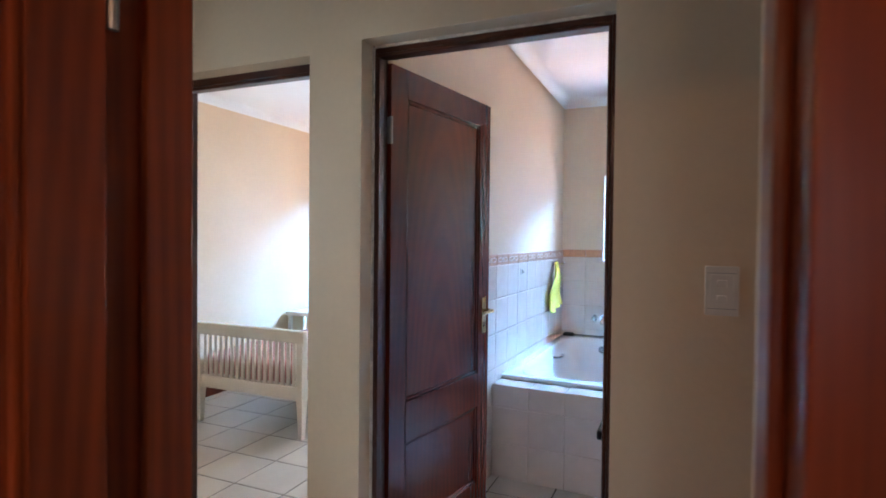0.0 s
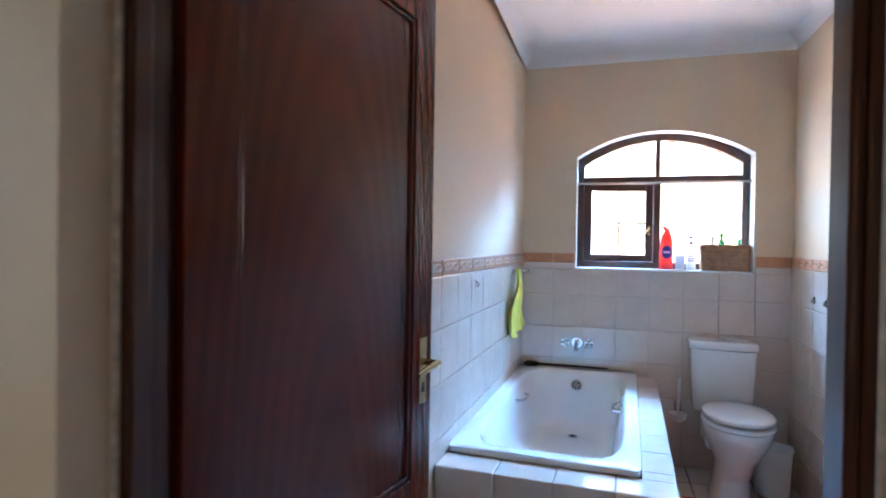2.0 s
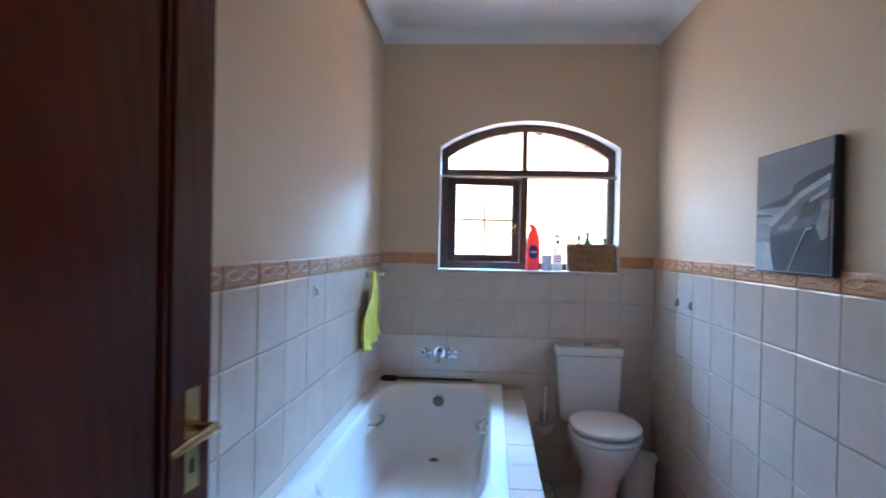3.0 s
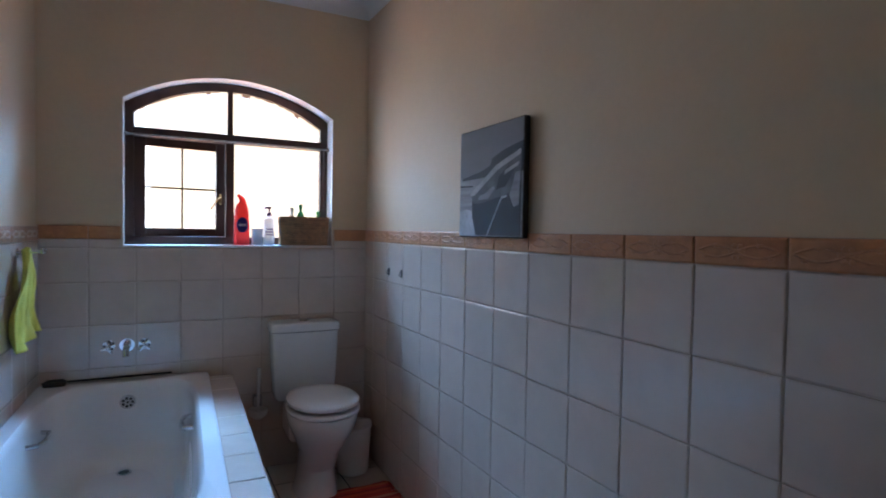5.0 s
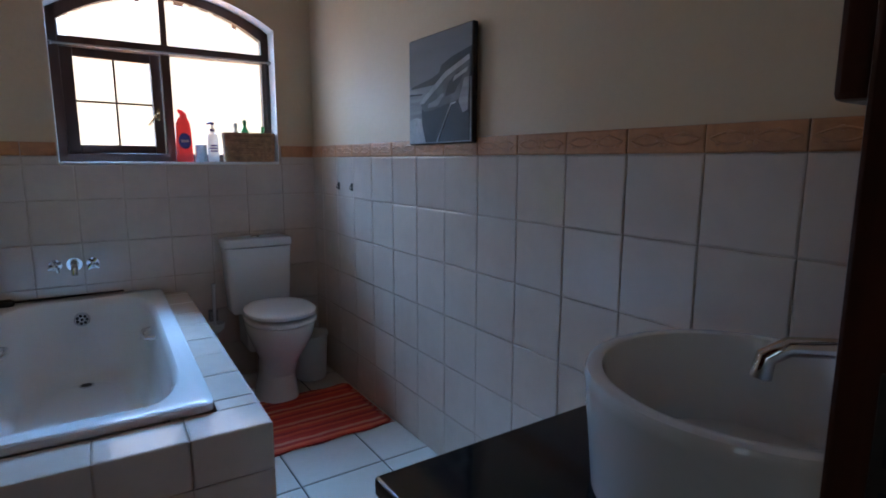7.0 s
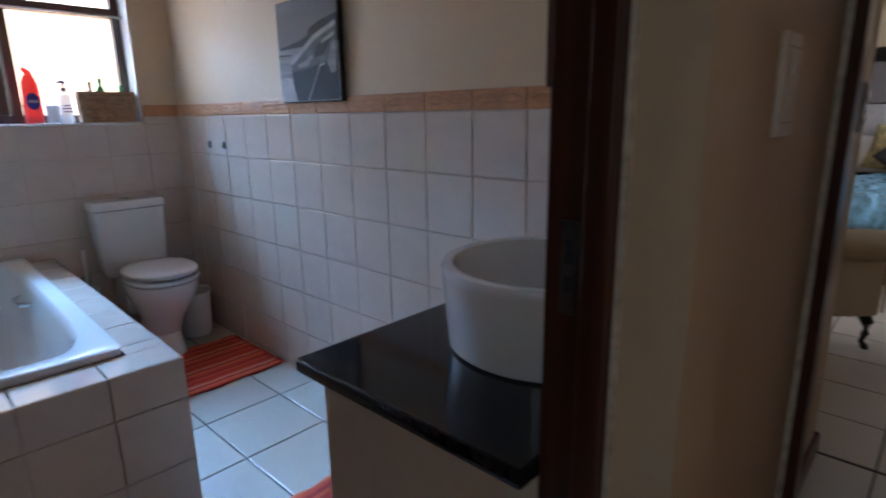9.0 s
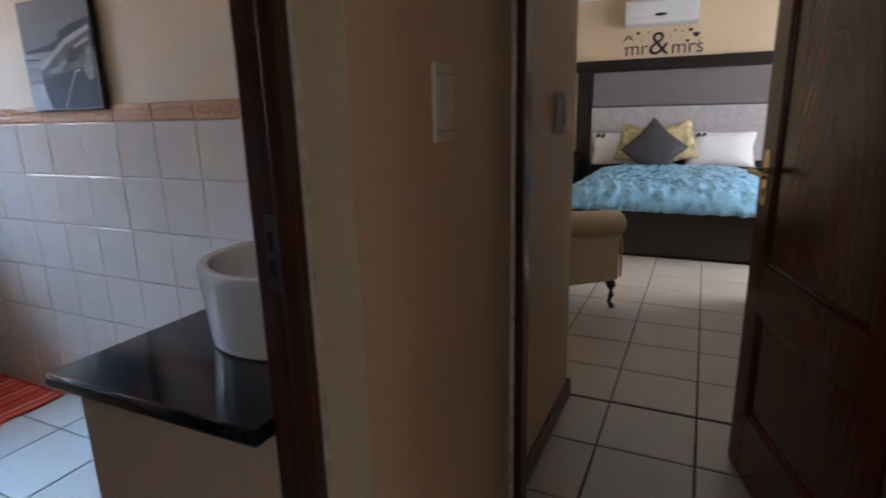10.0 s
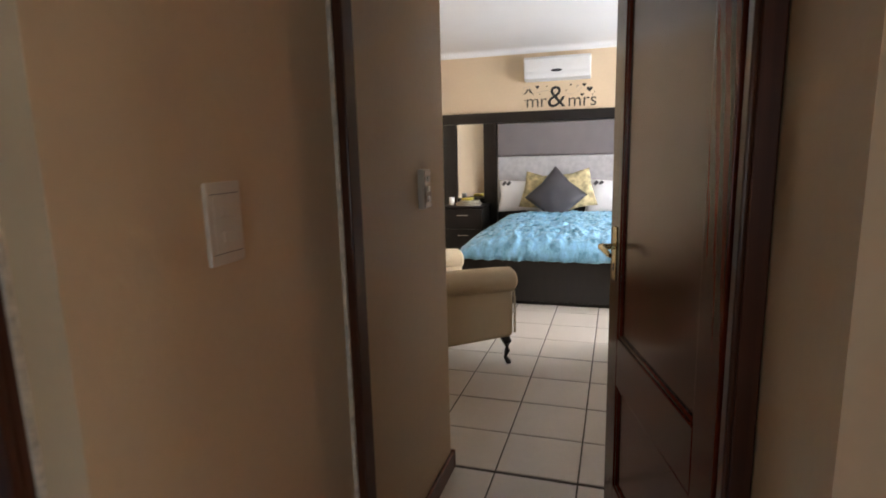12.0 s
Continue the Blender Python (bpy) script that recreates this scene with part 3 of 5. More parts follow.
# the bathroom leaf: its room face runs from the hinge to the free edge
panel_door("door_1", (-1.078, 3.745), math.degrees(math.atan2(4.535 - 3.745, -0.953 + 1.078)), 0.798, 2.062, "dark varnished mahogany two-panel door standing open into the bathroom", 1)
# bedroom leaf
panel_door("door_2", (0.440, 2.730), math.degrees(math.atan2(2.955 - 2.730, 1.235 - 0.44)), 0.80, 2.035, "dark varnished mahogany two-panel door standing open into the bedroom", 1, True, MAHOGANY_ACROSS)
# first doorway: leaf folded back into the first room
panel_door("door_3", (-0.862, 2.455), -91.0, 0.80, 2.0, "varnished wooden door folded open, its red-brown colour warmed as by lamplight", -1, True, LAMPLIT_RED_WOOD)


def latch_plate(x0, x1, y0, y1, z0, z1, mat=STEEL):
    bm = bmesh.new()
    box(bm, x0, x1, y0, y1, z0, z1, 0.0005)
    part_of = thing("strike_plate", ((x0 + x1) / 2, (y0 + y1) / 2, z0), "tarnished steel strike plate on a door frame", "strike plate")
    part("plate", bm, mat, part_of)
    for a, b in ((0.25, 0.42), (0.55, 0.8)):
        part("slot", box(bmesh.new(), x0 - 0.0008, x0 + 0.0004, y0 + 0.006, y1 - 0.006, z0 + (z1 - z0) * a, z0 + (z1 - z0) * b), DARK, part_of)


latch_plate(-0.2805, -0.2782, 3.698, 3.720, 1.02, 1.135, DARK_STEEL)

# ---- bathroom window ----


def bath_window():
    x0, x1, sill, spring, top = WIN
    win = tagged(new("window_1"), "arched dark timber window with an open casement and bright panes", "window", "", "structure")
    win.location = (-0.17, 6.97, sill)
    BASE[win] = Vector(win.location)
    ya, yb = 6.962, 7.012
    bm = bmesh.new()
    box(bm, x0, x0 + 0.045, ya, yb, sill + 0.02, spring, 0.004, 2)
    box(bm, x1 - 0.045, x1, ya, yb, sill + 0.02, spring, 0.004, 2)
    box(bm, x0, x1, ya, yb, sill, sill + 0.045, 0.004, 2)
    n = 24
    for i in range(n):
        a, b = x0 + (x1 - x0) * i / n, x0 + (x1 - x0) * (i + 1) / n
        cx = (x0 + x1) / 2
        ring = []
        for x in (a, b):
            zo = arch_z(x)
            xi = cx + (x - cx) * 0.915
            ring += [(x, zo), (xi, arch_z(x) - 0.045)]
        o0, i0, o1, i1 = ring
        f = [bm.verts.new((p[0], ya, p[1])) for p in (i0, i1, o1, o0)]
        g = [bm.verts.new((p[0], yb, p[1])) for p in (i0, i1, o1, o0)]
        bm.faces.new(f), bm.faces.new(g[::-1])
        bm.faces.new((f[0], g[0], g[1], f[1]))
    part("window_frame", bm, WINDOW_WOOD, win)
    bm = bmesh.new()
    box(bm, x0 + 0.04, x1 - 0.04, ya - 0.012, yb, 1.795, 1.845, 0.006, 2)
    part("transom", bm, WINDOW_WOOD, win)
    bm = bmesh.new()
    box(bm, -0.212, -0.168, ya, yb, sill + 0.04, 1.80, 0.004, 2)
    box(bm, -0.205, -0.175, ya, yb, 1.84, 2.09, 0.004, 2)
    part("mullion", bm, WINDOW_WOOD, win)
    # casement, hung at its outer side and pushed a little outwards
    m = Matrix.Translation((-0.662, 6.995, 0)) @ pose(0, 0, 0, 0, 0, 8)
    w = 0.455
    bm = bmesh.new()
    for a in ((0, 0.058, -0.02, 0.02, 1.272, 1.808), (w - 0.048, w, -0.02, 0.02, 1.272, 1.808), (0.058, w - 0.048, -0.02, 0.02, 1.272, 1.325), (0.058, w - 0.048, -0.02, 0.02, 1.755, 1.808)):
        box(bm, *a, 0.004, 2)
    bm.transform(m)
    sash = part("casement", bm, WINDOW_WOOD, win)
    bm = bmesh.new()
    box(bm, 0.231, 0.241, -0.006, 0.006, 1.32, 1.76)
    box(bm, 0.04, w - 0.04, -0.006, 0.006, 1.535, 1.545)
    bm.transform(m)
    part("glazing_bar", bm, WINDOW_WOOD, sash)
    bm = bmesh.new()
    box(bm, 0.03, w - 0.03, -0.002, 0.002, 1.31, 1.77)
    bm.transform(m)
    pane = part("pane", bm, PANE, sash)
    pane.visible_shadow = False
    bm = bmesh.new()
    box(bm, w - 0.035, w - 0.02, -0.034, -0.02, 1.46, 1.52, 0.002)
    tube(bm, [(w - 0.028, -0.034, 1.50), (w - 0.04, -0.05, 1.49), (w - 0.085, -0.05, 1.43)], [0.006, 0.006, 0.004])
    bm.transform(m)
    part("casement_handle", bm, BRASS, sash, "small brass window handle")
    bm = bmesh.new()
    box(bm, -0.17, x1 - 0.04, 6.974, 6.978, sill + 0.04, 1.80)
    part("pane", bm, PANE, win).visible_shadow = False
    for a, b in ((x0 + 0.05, -0.2), (-0.18, x1 - 0.05)):
        bm = bmesh.new()
        box(bm, a, b, 6.974, 6.978, 1.84, 1.93)
        for i in range(20):
            p, q = a + (b - a) * i / 20, a + (b - a) * (i + 1) / 20
            f = [bm.verts.new((x, y, z)) for y in (6.974, 6.978) for x, z in ((p, 1.93), (q, 1.93), (q, arch_z(q) - 0.012), (p, arch_z(p) - 0.012))]
            bm.faces.new(f[:4]), bm.faces.new(f[4:][::-1])
        part("pane", bm, PANE, win).visible_shadow = False
    # curtain rod with end hooks and a hanging cord
    bm = bmesh.new()
    tube(bm, [(x0 + 0.01, 6.925, 1.80), (x1 - 0.01, 6.925, 1.80)], 0.006)
    ball(bm, (x0 + 0.012, 6.925, 1.80), 0.010)
    ball(bm, (x1 - 0.012, 6.925, 1.80), 0.012)
    part("curtain_rod", bm, STEEL, win, "thin metal curtain rod")
    bm = bmesh.new()
    tube(bm, [(x1 - 0.03, 6.93, 1.80), (x1 - 0.032, 6.932, 1.62), (x1 - 0.03, 6.93, 1.44)], 0.004, 6)
    part("cord", bm, WINDOW_WOOD, win)
    bm = bmesh.new()
    box(bm, x0 + 0.002, x1 - 0.002, YW - 0.012, ya, sill - 0.012, sill + 0.002, 0.003)
    part("window_sill", bm, WHITE_PAINT, win, "white painted window sill")
    # white painted reveal lining, a hand's breadth deep, standing just clear of the wall
    bm = bmesh.new()
    box(bm, x0 + 0.0, x0 + 0.003, YW - 0.002, ya, sill, spring)
    box(bm, x1 - 0.003, x1, YW - 0.002, ya, sill, spring)
    for i in range(24):
        a, b = x0 + (x1 - x0) * i / 24, x0 + (x1 - x0) * (i + 1) / 24
        q = [(a, arch_z(a)), (b, arch_z(b))]
        f = [bm.verts.new((x, y, z - 0.003)) for y in (YW - 0.002, ya) for x, z in q]
        g = [bm.verts.new((x, y, z)) for y in (YW - 0.002, ya) for x, z in q]
        bm.faces.new((f[0], f[1], f[3], f[2]))
        bm.faces.new((f[0], f[1], g[1], g[0]))
    part("reveal", bm, WHITE_PAINT, win, "white painted window reveal")


bath_window()


def plain_window(name, axis_y, x0, x1, z0, z1):
    win = tagged(new(name), "plain dark timber window", "window", "", "structure")
    win.location = ((x0 + x1) / 2, axis_y, z0)
    BASE[win] = Vector(win.location)
    bm = bmesh.new()
    for s in ((x0, x0 + 0.05, z0, z1), (x1 - 0.05, x1, z0, z1), (x0 + 0.05, x1 - 0.05, z0, z0 + 0.05), (x0 + 0.05, x1 - 0.05, z1 - 0.05, z1), ((x0 + x1) / 2 - 0.025, (x0 + x1) / 2 + 0.025, z0 + 0.05, z1 - 0.05)):
        box(bm, s[0], s[1], axis_y - 0.025, axis_y + 0.025, s[2], s[3], 0.004, 1)
    part("window_frame", bm, WINDOW_WOOD, win)
    bm = box(bmesh.new(), x0 + 0.04, x1 - 0.04, axis_y - 0.002, axis_y + 0.002, z0 + 0.04, z1 - 0.04)
    part("pane", bm, PANE, win).visible_shadow = False


plain_window("window_2", 7.5, -3.1, -1.5, 0.95, 2.15)
plain_window("window_3", 0.4, 3.1, 5.3, 0.8, 2.15)
plain_window("window_4", -1.6, 0.3, 1.5, 0.9, 2.1)

# ---- bath ----
LEDGE = 0.555


def bathtub():
    tub = thing("bathtub", (-0.70, 6.0, 0.2), "white enamelled built-in bathtub with chrome grips", "bathtub")
    cx, cy, rx, ry = -0.674, 6.022, 0.367, 0.818
    n = 64
    loops = [oval(cx, cy, LEDGE + 0.001, rx, ry, n, 40), oval(cx, cy, LEDGE + 0.021, rx, ry, n, 40), oval(cx, cy, LEDGE + 0.025, rx - 0.006, ry - 0.006, n, 30)]
    icy, iry = cy - 0.01, 0.745
    for z, k, kx, p in ((LEDGE + 0.024, 1.0, 1.0, 7), (LEDGE + 0.018, 0.99, 0.98, 6), (LEDGE - 0.01, 0.972, 0.945, 5.5), (0.40, 0.93, 0.88, 5), (0.32, 0.895, 0.83, 4.5), (0.268, 0.86, 0.77, 4), (0.243, 0.81, 0.69, 3.6), (0.235, 0.69, 0.52, 3.2)):
        loops.append(oval(cx, icy, z, 0.308 * kx, iry * k, n, p))
    bm = loft(bmesh.new(), loops, caps=False)
    vs = list(bm.verts)[-n:]
    bm.faces.new(vs)
    part("shell", bm, ENAMEL, tub)
    # drain
    bm = cyl(bmesh.new(), (-0.665, 6.50, 0.2355), (-0.665, 6.50, 0.2385), 0.030, n=24)
    dr = part("drain", bm, CHROME, tub, "chrome drain ring")
    bm = cyl(bmesh.new(), (-0.665, 6.50, 0.238), (-0.665, 6.50, 0.2392), 0.021, n=20)
    part("drain_hole", bm, DARK, dr)
    # overflow on the far end
    m = Matrix.Translation((-0.665, 6.700, 0.497)) @ pose(0, 0, 0, 98, 0, 0)
    bm = cyl(bmesh.new(), (0, 0, -0.004), (0, 0, 0.006), 0.034, n=24)
    bm.transform(m)
    ov = part("overflow", bm, CHROME, tub, "chrome overflow rose")
    bm = bmesh.new()
    cyl(bm, (0, 0, 0.005), (0, 0, 0.0075), 0.006, n=10)
    for i in range(7):
        a = 2 * math.pi * i / 7
        cyl(bm, (0.02 * math.cos(a), 0.02 * math.sin(a), 0.005), (0.02 * math.cos(a), 0.02 * math.sin(a), 0.0075), 0.0065, n=10)
    bm.transform(m)
    part("overflow_hole", bm, DARK, ov)
    for s in (-1, 1):
        bm = bmesh.new()
        x = cx + s * 0.285
        pts = [(x, 6.20, 0.50), (x - s * 0.035, 6.215, 0.498), (x - s * 0.045, 6.28, 0.490), (x - s * 0.045, 6.36, 0.485), (x - s * 0.035, 6.42, 0.48), (x + s * 0.004, 6.435, 0.48)]
        tube(bm, pts, 0.0095)
        part("grip", bm, CHROME, tub, "chrome grip")
    tub.matrix_world = SKEW @ Matrix.Translation(BASE[tub])


def bath_surround():
    sur = thing("bath_surround", (-0.3, 5.1, 0), "cream tiled ledge and front panel round the bathtub", "bath surround")
    bm = boxes((XL + 0.004, -0.196, 5.06, 5.20, 0, LEDGE - 0.009), (-0.304, -0.196, 5.20, YW - 0.022, 0, LEDGE - 0.009))
    part("core", bm, GROUT, sur, "grey brown grout bed")
    BASE_X = [XL + 0.012, -0.815, -0.604, -0.393, -0.196]
    holder = sur
    o = -BASE[sur]
    lay_tiles(holder, o + Vector((0, 5.06, 0)), (1, 0, 0), (0, 0, 1), [*BASE_X[:-1], -0.188], [0.0, 0.211, 0.422, LEDGE], TILE)
    ys = [5.052, 5.275, 5.486, 5.697, 5.908, 6.119, 6.33, 6.541, 6.752, YW - 0.022]
    lay_tiles(holder, o + Vector((-0.196, 0, 0)), (0, 1, 0), (0, 0, 1), ys, [0.0, 0.211, 0.422, LEDGE], TILE)
    lay_tiles(holder, o + Vector((0, 0, LEDGE - 0.008)), (1, 0, 0), (0, 1, 0), [*BASE_X[:-1], -0.189], [5.053, 5.20], TILE)
    lay_tiles(holder, o + Vector((0, 0, LEDGE - 0.008)), (1, 0, 0), (0, 1, 0), [-0.306, -0.189], [5.20] + ys[1:], TILE)
    sur.matrix_world = SKEW @ Matrix.Translation(BASE[sur])


bathtub()
bath_surround()

bm = bmesh.new()
box(bm, -1.03, -0.48, 6.826, 6.838, LEDGE + 0.026, LEDGE + 0.034, 0.002)
single("sealant_strip", bm, DARK, "blackened sealant strip along the bath edge", "sealant")
bm = bmesh.new()
box(bm, -1.015, -0.925, 6.755, 6.805, LEDGE + 0.0255, LEDGE + 0.048, 0.006, 2)
box(bm, -1.005, -0.935, 6.763, 6.797, LEDGE + 0.049, LEDGE + 0.054, 0.002, 1)
single("soap_tray", bm, DARK, "small dark soap tray on the bath's corner", "soap dish")


def bath_taps():
    tap = thing("bath_mixer", (-0.68, YW - 0.01, 0.742), "chrome wall-mounted bath mixer with two cross handles", "tap")
    bm = bmesh.new()
    cyl(bm, (-0.68, YW - 0.008, 0.742), (-0.68, YW - 0.02, 0.742), 0.033, n=24)
    cyl(bm, (-0.68, YW - 0.02, 0.742), (-0.68, YW - 0.07, 0.742), 0.019, 0.017, n=20)
    tube(bm, [(-0.68, YW - 0.065, 0.742), (-0.68, YW - 0.11, 0.742), (-0.68, YW - 0.14, 0.732), (-0.68, YW - 0.15, 0.71)], 0.014, 12)
    part("spout", bm, CHROME, tap)
    for dx, turn in ((-0.077, 20), (0.077, 50)):
        bm = bmesh.new()
        x = -0.68 + dx
        cyl(bm, (x, YW - 0.008, 0.742), (x, YW - 0.018, 0.742), 0.027, n=20)
        cyl(bm, (x, YW - 0.018, 0.742), (x, YW - 0.055, 0.742), 0.012, n=14)
        valve = part("valve", bm, CHROME, tap)
        bm = bmesh.new()
        for k in (0, 90):
            a = radians(turn + k)
            d = Vector((math.cos(a), 0, math.sin(a))) * 0.031
            c = Vector((x, YW - 0.058, 0.742))
            cyl(bm, c - d, c + d, 0.007, n=10)
        ball(bm, (x, YW - 0.058, 0.742), 0.013)
        part("cross_handle", bm, CHROME, valve)


bath_taps()

# ---- toilet ----


def toilet():
    cx = 0.172
    wc = thing("toilet", (cx, 6.5, 0), "white ceramic toilet with closed lid and close-coupled cistern", "toilet")
    bm = bmesh.new()
    rings = []
    for z, y0, rx, ry, p in ((0.0, 6.47, 0.105, 0.150, 2.6), (0.03, 6.475, 0.100, 0.145, 2.6), (0.12, 6.50, 0.088, 0.130, 2.5), (0.20, 6.49, 0.098, 0.150, 2.3), (0.28, 6.475, 0.140, 0.195, 2.2), (0.345, 6.465, 0.168, 0.222, 2.15), (0.385, 6.465, 0.176, 0.23, 2.15), (0.395, 6.465, 0.172, 0.226, 2.15)):
        rings.append(oval(cx + 0.03 * min(1, z / 0.25), y0, z * 1.055, rx, ry, 40, p))
    loft(bm, rings)
    box(bm, cx - 0.10, cx + 0.10, 6.60, 6.83, 0.20, 0.412, 0.03, 3)
    part("bowl", bm, CERAMIC, wc)
    bm = loft(bmesh.new(), [oval(cx + 0.032, 6.452, z + 0.024, 0.182 * k, 0.222 * k, 40, 2.2) for z, k in ((0.393, 0.93), (0.401, 0.985), (0.406, 1.0), (0.413, 1.0), (0.418, 0.985), (0.421, 0.93))])
    part("seat", bm, SEAT, wc, "white plastic seat")
    bm = loft(bmesh.new(), [oval(cx + 0.032, 6.454, z + 0.032, 0.178 * k, 0.218 * k, 40, 2.2) for z, k in ((0.423, 0.92), (0.427, 0.975), (0.432, 1.0), (0.446, 1.0), (0.454, 0.96), (0.460, 0.86), (0.463, 0.6), (0.464, 0.2))])
    part("lid", bm, SEAT, wc, "white glossy closed lid")
    for s in (-1, 1):
        bm = cyl(bmesh.new(), (cx + s * 0.07 - 0.02, 6.662, 0.452), (cx + s * 0.07 + 0.02, 6.662, 0.452), 0.012, n=12)
        part("seat_hinge", bm, CHROME, wc)
    bm = bmesh.new()
    loft(bm, [oval(cx, 6.745, z + 0.012, rx, ry, 40, 7) for z, rx, ry in ((0.40, 0.150, 0.070), (0.42, 0.162, 0.080), (0.60, 0.172, 0.087), (0.765, 0.178, 0.090))])
    part("cistern", bm, CERAMIC, wc)
    bm = loft(bmesh.new(), [oval(cx, 6.745, z + 0.012, rx, ry, 40, 7) for z, rx, ry in ((0.768, 0.176, 0.088), (0.772, 0.186, 0.096), (0.80, 0.186, 0.096), (0.812, 0.178, 0.09), (0.815, 0.16, 0.07))])
    lid = part("cistern_lid", bm, CERAMIC, wc)
    bm = cyl(bmesh.new(), (cx, 6.745, 0.826), (cx, 6.745, 0.834), 0.024, 0.022, 20)
    part("flush_button", bm, CHROME, lid, "chrome flush button")


toilet()


def waste_bin():
    b = thing("waste_bin", (0.415, 6.60, 0), "white plastic waste bin beside the toilet", "bin")
    bm = lathe(bmesh.new(), (0.415, 6.60, 0), [(0.080, 0.001), (0.085, 0.01), (0.098, 0.250), (0.104, 0.253), (0.104, 0.265), (0.098, 0.265), (0.092, 0.255), (0.079, 0.012)], 28)
    part("bucket", bm, PLASTIC, b)
    bm = bmesh.new()
    tube(bm, [(0.415 + 0.104 * math.cos(a), 6.60 - 0.02 + 0.03 * abs(math.cos(a)) - 0.05 * math.sin(a), 0.260 + 0.045 * math.sin(a)) for a in [math.pi * i / 12 for i in range(13)]], 0.003, 6)
    part("bail_handle", bm, PLASTIC, b)


waste_bin()


def toilet_brush():
    b = thing("toilet_brush", (-0.06, 6.79, 0.26), "white toilet brush in a white wall holder", "toilet brush")
    bm = lathe(bmesh.new(), (-0.06, 6.785, 0.30), [(0.02, 0.0), (0.045, 0.02), (0.052, 0.05), (0.050, 0.055), (0.04, 0.025)], 20)
    holder = part("holder", bm, PLASTIC, b)
    bm = box(bmesh.new(), -0.083, -0.037, 6.80, YW - 0.009, 0.36, 0.42, 0.004, 1)
    part("bracket", bm, STEEL, holder, "dark metal bracket")
    bm = bmesh.new()
    tube(bm, [(-0.06, 6.785, 0.325), (-0.06, 6.785, 0.42), (-0.056, 6.785, 0.575)], [0.010, 0.009, 0.011])
    part("handle", bm, CERAMIC, b)


toilet_brush()

# ---- towel, rail, hooks, picture ----
bm = bmesh.new()
cyl(bm, (XL + 0.008, 6.47, 1.215), (XL + 0.014, 6.47, 1.215), 0.022, n=18)
cyl(bm, (XL + 0.014, 6.47, 1.215), (XL + 0.095, 6.47, 1.222), 0.008, n=12)
ball(bm, (XL + 0.10, 6.47, 1.2225), 0.013)
peg = single("towel_peg", bm, CHROME, "chrome towel peg on the tiled wall", "towel rail")
peg.matrix_world = SKEW @ Matrix.Translation(peg.location)


def towel():
    """A thin towel hung over a peg, in deep folds."""
    bm = bmesh.new()
    nu, nv = 26, 30
    grid = []
    for j in range(nv + 1):
        v = j / nv
        row = []
        for i in range(nu + 1):
            u = i / nu
            spread = 0.06 + 0.11 * min(1, v * 1.6) + 0.03 * v
            fold = 0.020 * math.sin(u * 6.2 * math.pi + 1.1 * math.sin(v * 3)) * (0.35 + 0.65 * v) + 0.008 * math.sin(u * 23 + v * 9)
            y = 6.46 + (u - 0.5) * 2 * spread * (0.62 + 0.25 * math.sin(v * 2.2)) - 0.02 * v
            z = 1.238 - v * (0.39 + 0.025 * math.sin(u * 5)) - 0.018 * (2 * u - 1) ** 2 * (1 - v)
            x = XL + 0.045 + fold * 0.75 + 0.012 * math.sin(v * 6 + u)
            row.append(bm.verts.new((max(x, XL + 0.016), y, z)))
        grid.append(row)
    for a, b in zip(grid, grid[1:]):
        for i in range(nu):
            bm.faces.new((a[i], a[i + 1], b[i + 1], b[i]))
    ob = single("towel", bm, TOWEL, "crumpled lime yellow towel hanging from a peg", "towel", smooth=3)
    ob.modifiers.new("thickness", "SOLIDIFY").thickness = 0.004
    ob.matrix_world = SKEW @ Matrix.Translation(ob.location)


towel()


def small_hook(y, z, x, s, mat, label):
    hk = thing("wall_hook", (x, y, z), label, "hook")
    bm = box(bmesh.new(), min(x, x + s * 0.004), max(x, x + s * 0.004), y - 0.011, y + 0.011, z - 0.02, z + 0.02, 0.0015, 1)
    part("plate", bm, mat, hk)
    bm = tube(bmesh.new(), [(x + s * 0.003, y, z + 0.008), (x + s * 0.012, y, z + 0.006), (x + s * 0.016, y, z - 0.006), (x + s * 0.010, y, z - 0.012)], 0.003, 8)
    part("peg", bm, mat, hk)
    if s > 0:
        hk.matrix_world = SKEW @ Matrix.Translation(hk.location)


small_hook(5.612, 1.197, XL + 0.008, 1, STEEL, "small steel hook on the tiled wall")
small_hook(6.456, 1.112, XR - 0.008, -1, DARK, "small dark steel hook on the tiled wall")
small_hook(6.285, 1.112, XR - 0.008, -1, DARK, "small dark steel hook on the tiled wall")


